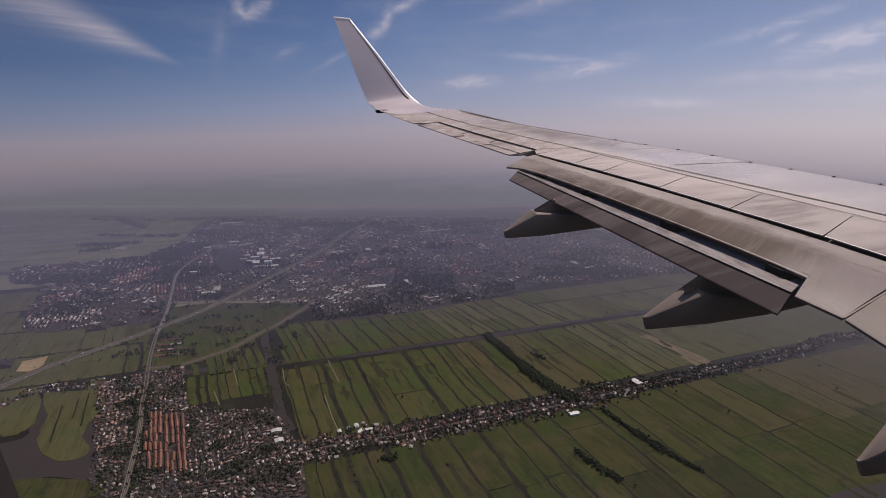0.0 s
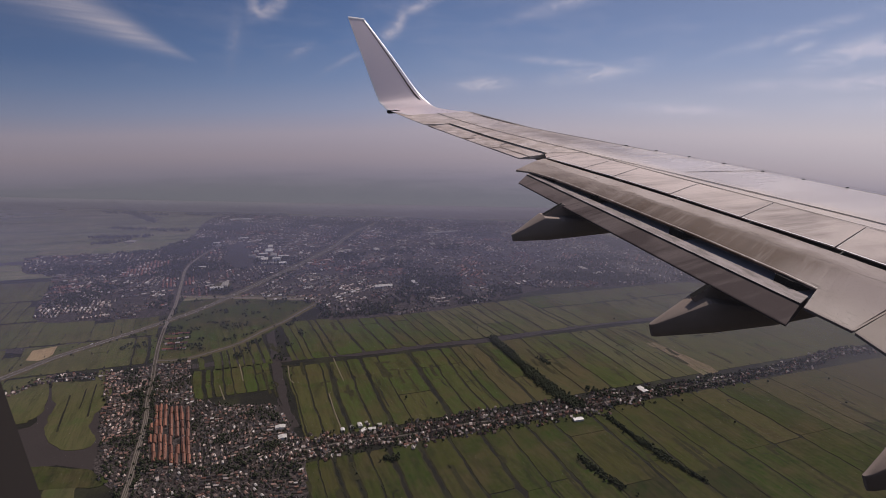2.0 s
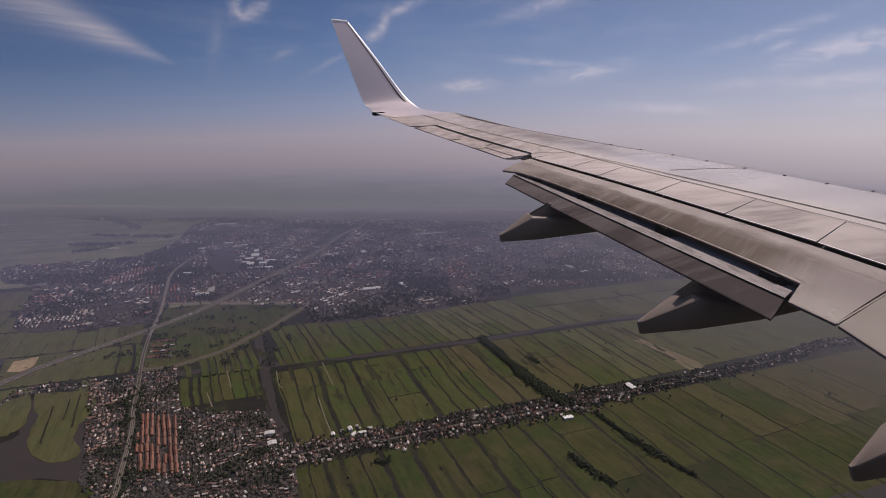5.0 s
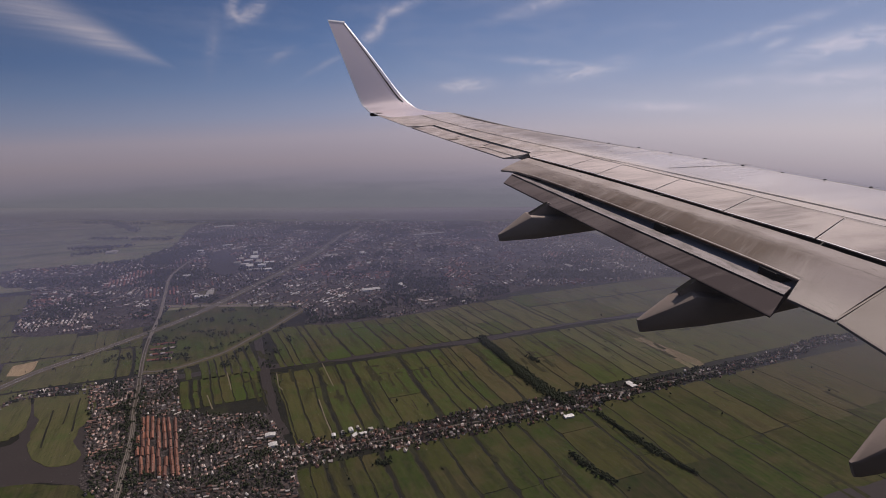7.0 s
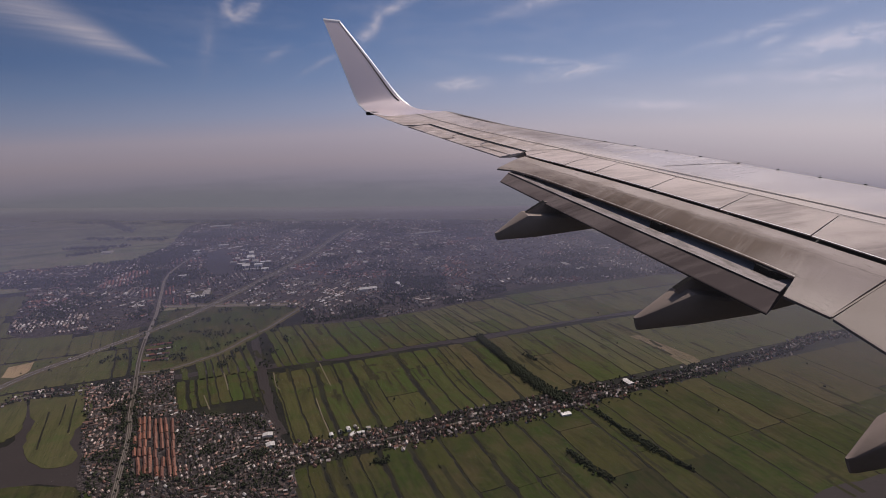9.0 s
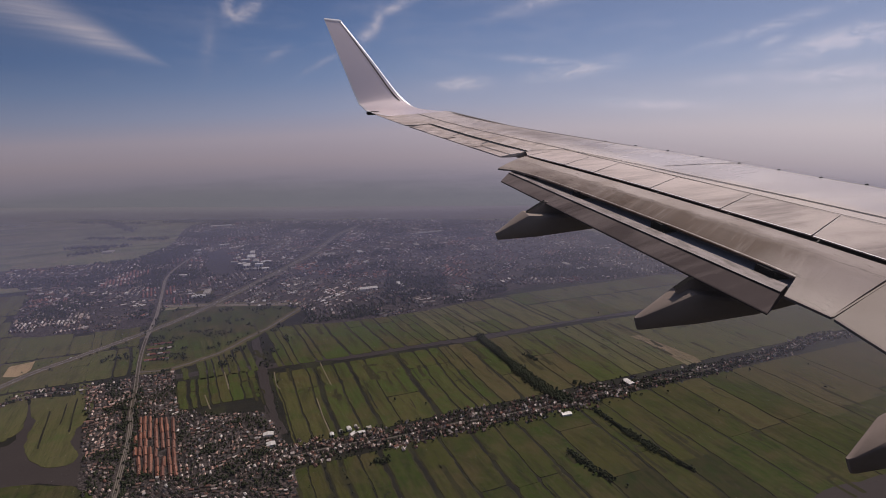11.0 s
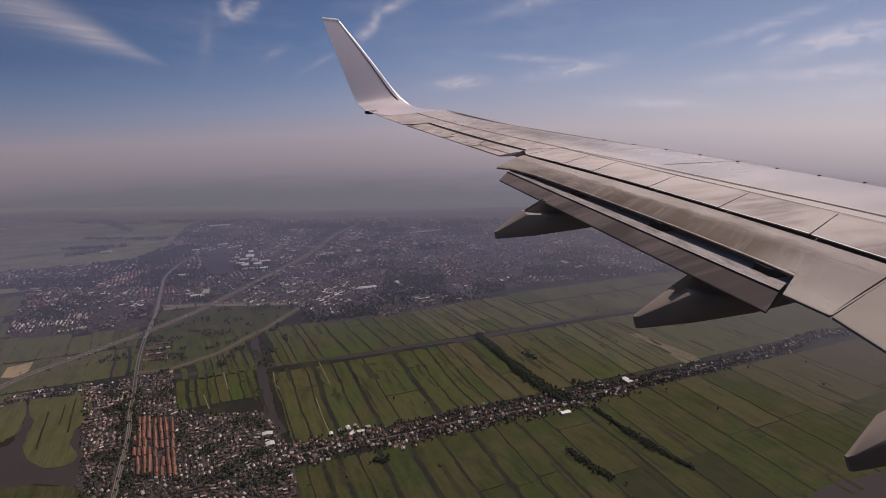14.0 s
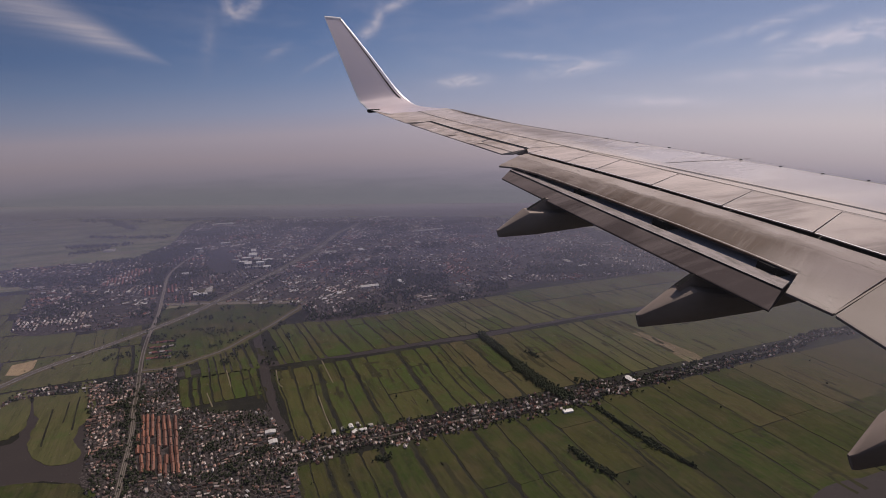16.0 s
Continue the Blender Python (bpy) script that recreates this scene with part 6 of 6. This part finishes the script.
def scatter_town():
    rnd = random.Random(17)
    shapes = []
    for l, w, h, r in ((24, 9, 5.4, 3.6), (34, 9, 5.6, 3.4), (11, 8.5, 4.2, 4.2), (17, 9, 5.2, 3.4), (34, 13, 9, 0.4)):
        wall, roof = gable(l * 0.86, w * 0.82, h * 0.85, r * 0.85)
        shapes += [(*wall, 0), (*roof, 1)]
    red, pale, brick = [], [], []
    houses, trees = [], []

    def put(k, q, turn, s=1.0, to=None):
        for j in (0, 1):
            (houses if to is None else to).append((2 * k + j, q[0], q[1], 0, turn, s * rnd.uniform(0.8, 1.1) * (1.15 if q[1] > 2200 else 1), s * (1.2 if q[1] > 2200 else 1), s * rnd.uniform(0.9, 1.15)))
    village = []
    for x, y, turn in spare_houses:
        put(2, (x, y), turn, rnd.uniform(0.7, 1.0), village)
    for p in smooth_line(LEFT_VILLAGE, 11):
        for side in (-24, -13, 13, 24):
            if rnd.random() < 0.75:
                put(2, (p.x + rnd.uniform(-5, 5), p.y + side + rnd.uniform(-4, 4)), rnd.uniform(0, 3), rnd.uniform(0.6, 0.95), village)
    many("village_houses", shapes, village, [WALL_MANY, ROOF_VILLAGE], "far houses of the ribbon village with tile roofs", "houses")
    # near town: rows along V west of the road and in the red estate, loose houses elsewhere
    protos = [house_prototype("terrace", 36, 7.2, 4.8, 3.1, ROOF_RED, "terrace of brick houses with orange-red tile roofs", "terraced houses", annex=False, chimneys=5),
              house_prototype("terrace", 17, 6.6, 4.6, 2.9, ROOF, "short terrace of brick houses with tile roofs", "terraced houses", annex=False, chimneys=3),
              house_prototype("townhouse", 7.6, 6.2, 4.0, 3.0, ROOF, "brick town house with a pitched roof", "house", annex=True)]
    for ob in protos:
        tagged(ob, group="town houses")
    used, made = [False] * 3, 0
    estate = [(-862, 1287), (-755, 1286), (-629, 1054), (-734, 1055)]
    us, vs = zip(*[to_polder(p) for p in TOWN_NEAR])
    u = min(us)
    while u < max(us):
        v = min(vs)
        while v < max(vs):
            block = int(u // 70) * 31 + int(v // 80) * 17
            q = polder(u + rnd.uniform(-2, 2), v)
            is_red = inside(q, estate)
            west = q.x < -700 - (q.y - 892) * 0.47
            if not is_red:
                q = q + Vector((rnd.uniform(-3.5, 3.5), rnd.uniform(-3.5, 3.5)))
            if inside(q, TOWN_NEAR) and not near_line(q, ROAD, 12):
                along = math.atan2(V.y, V.x) + (0 if is_red else (block % 5 - 2) * 0.16)
                if is_red:
                    k, turn, adv = 0, along, 40
                elif block % 3 == 0:
                    k, turn, adv = 1, along, 17
                elif block % 3 == 1:
                    k, turn, adv = rnd.choice((1, 2)), along + math.pi / 2, 12
                else:
                    k, turn, adv = 2, along + rnd.choice((0, math.pi / 2)) + rnd.uniform(-0.3, 0.3), 9.5
                open_patch = noise.noise(Vector((q.x, q.y, 2)) * 0.013)
                if not is_red and open_patch > 0.24:
                    for _ in range(2):
                        trees.append((q.x + rnd.uniform(-9, 9), q.y + rnd.uniform(-9, 9), rnd.uniform(0.5, 1.2)))
                if rnd.random() < 0.92 and (is_red or open_patch < 0.30):
                    if made < 290 and q.y < 1420 and (is_red or rnd.random() < 0.3):
                        m = at(q, 0, turn + rnd.uniform(-0.04, 0.04) * (1 if is_red else 4), rnd.uniform(0.88, 1.05) * (1 if is_red else 0.84))
                        if used[k]:
                            copy_thing(protos[k], m)
                        else:
                            used[k] = True
                            protos[k].matrix_basis = m
                        made += 1
                    else:
                        put((1, 3, 2)[k], q, turn, 1.0 if is_red else 0.70, red if is_red else brick if west or rnd.random() < 0.35 else None)
                for _ in range(2):
                    if rnd.random() < (0.15 if is_red else 0.25 if west else 0.5):
                        trees.append((q.x + rnd.uniform(-14, 14), q.y + rnd.uniform(-14, 14), rnd.uniform(0.45, 0.9)))
                v += adv
            else:
                v += 20
        u += 12.0 if not inside(polder(u + 12, 60), estate) else 13.5
    # the small estate by the slip road
    for i in range(6):
        for j in range(4):
            put(rnd.choice((2, 3)), Vector((-1039, 1652)).lerp(Vector((-977, 1669)), i / 5) + (Vector((-1093, 1785)) - Vector((-1039, 1652))) * (j / 3), 0.4 + rnd.uniform(-0.1, 0.1), 1.0, red)
    # far town: blocks of streets, each with its own direction
    xs, ys = zip(*TOWN_FAR)
    bx = min(xs)
    while bx < max(xs):
        by = min(ys)
        while by < max(ys):
            c = Vector((bx + 75, by + 75))
            if not inside(c, TOWN_FAR) and not inside(c + Vector((70, 70)), TOWN_FAR) and not inside(c - Vector((70, 70)), TOWN_FAR):
                by += 150
                continue
            kind = rnd.random()
            turn = rnd.choice((0.36, 0.36 + math.pi / 2, 2.07, 0.9, 1.2)) + rnd.uniform(-0.1, 0.1)
            quarter = inside(c, [(-1835, 2681), (-1850, 2770), (-1666, 2767), (-1564, 2564), (-1734, 2537)]) or inside(c, [(-1533, 2459), (-1442, 2514), (-1360, 2318), (-1443, 2303)])
            red_block = quarter or noise.noise(Vector((c.x, c.y, 9)) * 0.0045) > 0.30
            pale_block = not red_block and (rnd.random() < 0.7 if inside(c, ESTATE) else noise.noise(Vector((c.x, c.y, 3)) * 0.005) > 0.44)
            wood = -1.0 if quarter else noise.noise(Vector((c.x, c.y, 5)) * 0.0031) + noise.noise(Vector((c.x, c.y, 1)) * 0.009) * 0.5
            if wood > 0.16:
                for _ in range(int(60 + 110 * min(1, wood * 2))):
                    q = c + Vector((rnd.uniform(-85, 85), rnd.uniform(-85, 85)))
                    if inside(q, TOWN_FAR) and not inside(q, TOWN_LAKE) and not near_line(q, MOTORWAY, 30):
                        trees.append((q.x, q.y, rnd.uniform(1.0, 1.9)))
                if wood > 0.40:
                    by += 150
                    continue
            gap = 17 if quarter else 15 if inside(c, ESTATE) else rnd.choice((21, 25, 30))
            if quarter:
                turn = 2.07
            du, dv = Vector((math.cos(turn), math.sin(turn))), Vector((-math.sin(turn), math.cos(turn)))
            n = int(75 / gap)
            for i in range(-n, n + 1):
                s = -70.0
                while s < 70:
                    k = rnd.choices((0, 1, 2, 3, 4), (2, 1, 7, 4, 0.15))[0] if kind < 0.88 else rnd.choices((2, 3, 4), (4, 3, 2))[0]
                    k = 1 if quarter else k
                    L = (21, 29, 9.5, 15, 29)[k]
                    q = c + dv * (i * gap) + du * (s + L / 2)
                    s += L + rnd.uniform(3, 12)
                    if inside(q, TOWN_FAR) and not inside(q, TOWN_LAKE) and not near_line(q, MOTORWAY, 34) and not near_line(q, ROAD, 18) and (quarter or rnd.random() < 0.8 and noise.noise(Vector((q.x, q.y, 8)) * 0.011) < 0.22):
                        put(k, q, turn, 1.0, red if red_block else pale if pale_block else None)
                        for _ in range(2 if q.y > 3000 else 3):
                            if rnd.random() < (0.08 if quarter else 0.62):
                                trees.append((q.x + rnd.uniform(-20, 20), q.y + rnd.uniform(-20, 20)))
            by += 150
        bx += 150
    for _ in range(150):
        p = polder(rnd.uniform(280, 1150), 905 + rnd.uniform(-8, 30))
        trees.append((p.x, p.y))
    many("town_houses", shapes, houses, [WALL_MANY, ROOF_MANY], "crowded brick houses with grey and brown roofs", "houses")
    many("brick_houses", shapes, brick, [WALL_MANY, ROOF_BRICK], "small brick houses with brown and pink tile roofs", "houses")
    many("pale_roofed_houses", shapes, pale, [WALL_MANY, ROOF_PALE], "housing estate with pale and brown roofs", "houses")
    many("red_roofed_houses", shapes, red, [WALL_MANY, ROOF_RED_MANY], "rows of brick houses with red tile roofs", "houses")
    return trees


town_trees = scatter_town()


def scatter_trees():
    rnd = random.Random(23)
    spots = list(spare_trees) + [s for s in town_trees if not near_line(Vector(s[:2]), ROAD[6:], 17) and not near_line(Vector(s[:2]), MOTORWAY[5:], 20) and not near_line(Vector(s[:2]), CROSS, 26)]
    for p in smooth_line(LEFT_VILLAGE, 9):
        for _ in range(2):
            spots.append((p.x + rnd.gauss(0, 18), p.y + rnd.gauss(0, 18)))
    for line, w, step in ((MOTORWAY, 38, 26), (ROAD, 18, 12), (ROAD[:6], 13, 3), (ROAD[:6], 19, 3), (CANAL_SIDE, 24, 18)):
        for p in smooth_line(line, step):
            if rnd.random() < 0.6:
                spots.append((p.x + rnd.choice((-1, 1)) * w + rnd.uniform(-6, 6), p.y + rnd.uniform(-8, 8)))
    # scrub inside the slip road's loop and loose bushes along the ditches
    for _ in range(3200):
        p = Vector((rnd.uniform(-1250, -560), rnd.uniform(1600, 2240)))
        if noise.noise(Vector((p.x, p.y, 0)) * 0.014) > (0.16 if inside(p, SCRUB) else 0.34) and not inside(p, TOWN_FAR) and not near_line(p, LOOP, 18) and not near_line(p, MOTORWAY, 24):
            spots.append((p.x, p.y, rnd.uniform(0.6, 1.3)))
    for _ in range(420):
        p = polder(rnd.uniform(-1200, 2400), rnd.uniform(-700, 900))
        if noise.noise(Vector((p.x, p.y, 4)) * 0.006) > 0.18 and not inside(p, LAKE):
            spots.append((p.x, p.y))
    # hedges and woods of the far land
    for a, b, w, n in (((-3500, 4930), (-2420, 3920), 24, 420), ((-2541, 4891), (-1760, 4558), 22, 300), ((-2355, 4322), (-1548, 4383), 26, 420), ((-2357, 3150), (-2226, 3283), 16, 60), ((-2600, 3650), (-2000, 3620), 14, 120), ((-2500, 3330), (-2150, 3420), 16, 110), ((-3100, 4300), (-2500, 4250), 18, 120), ((-904, 4368), (611, 4680), 60, 130), ((-1812, 4559), (-1614, 4737), 40, 90)):
        for _ in range(n):
            t = rnd.random()
            spots.append((a[0] + (b[0] - a[0]) * t + rnd.gauss(0, w), a[1] + (b[1] - a[1]) * t + rnd.gauss(0, w), rnd.uniform(1.4, 2.4)))
    shapes = [(*clump_crown(40 + i, 5, 4.4, 9), 0) for i in range(6)]
    places = [(rnd.randrange(6), x, y, -0.5, rnd.uniform(0, 6.28), s, s, s * rnd.uniform(0.8, 1.2)) for x, y, *size in spots for s in (size[0] if size else rnd.uniform(0.55, 1.25),)]
    places += [(rnd.randrange(6), x, y, -0.9, rnd.uniform(0, 6.28), s, s, s * rnd.uniform(0.35, 0.7)) for x, y in ditch_bushes for s in (rnd.uniform(0.25, 0.6),)]
    many("trees", shapes, places, [LEAF_MANY], "dark green trees among streets and ditches", "trees")


scatter_trees()


def build_halls():
    """Pale halls, stables and glasshouses that stand out."""
    rnd = random.Random(31)
    spots = [((-1183, 2979), 50, 30, 20), ((-1121, 2978), 60, 34, 16), ((-1175, 2902), 46, 26, 18), ((-1092, 2804), 70, 30, 12), ((-1066, 2876), 44, 30, 22), ((-1060, 2977), 60, 30, 10), ((-1242, 2954), 40, 24, 14), ((-1223, 3204), 60, 30, 12), ((-1501, 3434), 60, 24, 10), ((-1614, 3272), 50, 24, 9), ((-1188, 3088), 70, 45, 14), ((-1139, 2877), 40, 60, 16), ((-1259, 3061), 50, 30, 10), ((-1023, 2827), 60, 30, 9), ((-1813, 4133), 160, 40, 10), ((-103, 3824), 220, 35, 9), ((-369, 2452), 90, 35, 8),
             ((-2187, 3252), 60, 60, 8), ((-463, 1203), 16, 26, 6), ((-442, 1159), 18, 22, 6), ((352, 1295), 30, 14, 5), ((-253, 1228), 18, 11, 5), ((-217, 1212), 20, 10, 5), ((-200, 1233), 13, 10, 5), ((-294, 1202), 14, 10, 5), ((-273, 1217), 10, 9, 4), ((-237, 1241), 9, 8, 4),
             ((593, 1476), 34, 22, 6), ((-515, 4414), 80, 40, 8), ((-218, 2525), 60, 20, 8), ((-1158, 2400), 70, 30, 9), ((-1173, 2341), 60, 24, 9),
             ((735, 2896), 60, 30, 8), ((793, 2798), 50, 30, 8), ((-530, 3222), 60, 30, 8), ((-1415, 2697), 50, 24, 9), ((-1574, 3210), 40, 24, 9), ((-171, 3408), 50, 30, 8), ((-721, 3166), 70, 25, 8)]
    for (x, y), l, w, h in spots:
        hall = new("hall")
        wall, roof = gable(l, w, h, 2.0, 0.3)
        part("wall", mesh_of("wall", *wall, SHED), hall)
        part("roof", mesh_of("roof", *roof, SHED), hall)
        hall.matrix_world = at((x, y), 0, rnd.choice((0.36, 0.36 + math.pi / 2)) + rnd.uniform(-0.1, 0.1))
        tagged(hall, "pale flat-roofed hall among houses", "hall", "pale halls")


build_halls()


def build_traffic():
    """A few lorries and cars at rest on the motorway."""
    rnd = random.Random(37)
    line = smooth_line(MOTORWAY, 10)
    for i in range(6, len(line) - 60, 9):
        p, d = line[i], (line[i + 1] - line[i]).normalized()
        s = Vector((-d.y, d.x, 0))
        side = rnd.choice((-1, 1))
        q = p + s * side * rnd.choice((4.2, 7.8))
        big = rnd.random() < 0.35
        ob = new("lorry" if big else "car")
        l, w = (12.0, 2.5) if big else (4.4, 1.8)
        if big:
            part("trailer", mesh_of("trailer", *box_faces(-6, 3.4, -1.25, 1.25, 0.9, 3.8), SHED), ob)
            part("cab", mesh_of("cab", *box_faces(3.7, 6, -1.2, 1.2, 0.5, 3.2), WALL), ob)
        else:
            part("body", mesh_of("body", *box_faces(-2.2, 2.2, -0.9, 0.9, 0.25, 0.85), SHED), ob)
            v, f = box_faces(-1.5, 0.9, -0.8, 0.8, 0.85, 1.45)
            part("cabin", mesh_of("cabin", [(x * (0.75 if z > 1 else 1), y * (0.85 if z > 1 else 1), z) for x, y, z in v], f, RUBBER), ob)
        for x in (-l * 0.32, l * 0.32):
            for y in (-w / 2 + 0.12, w / 2 - 0.12):
                r, n = 0.45 if big else 0.32, 8
                v = [(x + r * math.cos(6.283 * j / n), y + e, r + r * math.sin(6.283 * j / n)) for e in (-0.12, 0.12) for j in range(n)]
                f = [tuple(range(n)), tuple(range(n, 2 * n))] + [(j, (j + 1) % n, (j + 1) % n + n, j + n) for j in range(n)]
                part("wheel", mesh_of("wheel", v, f, RUBBER), ob)
        ob.matrix_world = at(q, 1.5, math.atan2(d.y, d.x) + (math.pi if side > 0 else 0))
        tagged(ob, "white articulated lorry on the motorway" if big else "pale car on the motorway", "lorry" if big else "car", "traffic")


build_traffic()


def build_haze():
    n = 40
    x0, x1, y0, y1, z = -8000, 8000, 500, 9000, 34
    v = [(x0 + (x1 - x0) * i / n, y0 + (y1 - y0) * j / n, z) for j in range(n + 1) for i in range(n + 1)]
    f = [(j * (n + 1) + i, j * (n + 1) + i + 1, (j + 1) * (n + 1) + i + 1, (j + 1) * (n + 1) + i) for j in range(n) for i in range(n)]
    tagged(new("haze", mesh_of("haze", v, f, HAZE)), "flat sheet painted as purple-grey summer haze over the land", "haze", kind="structure")


build_haze()
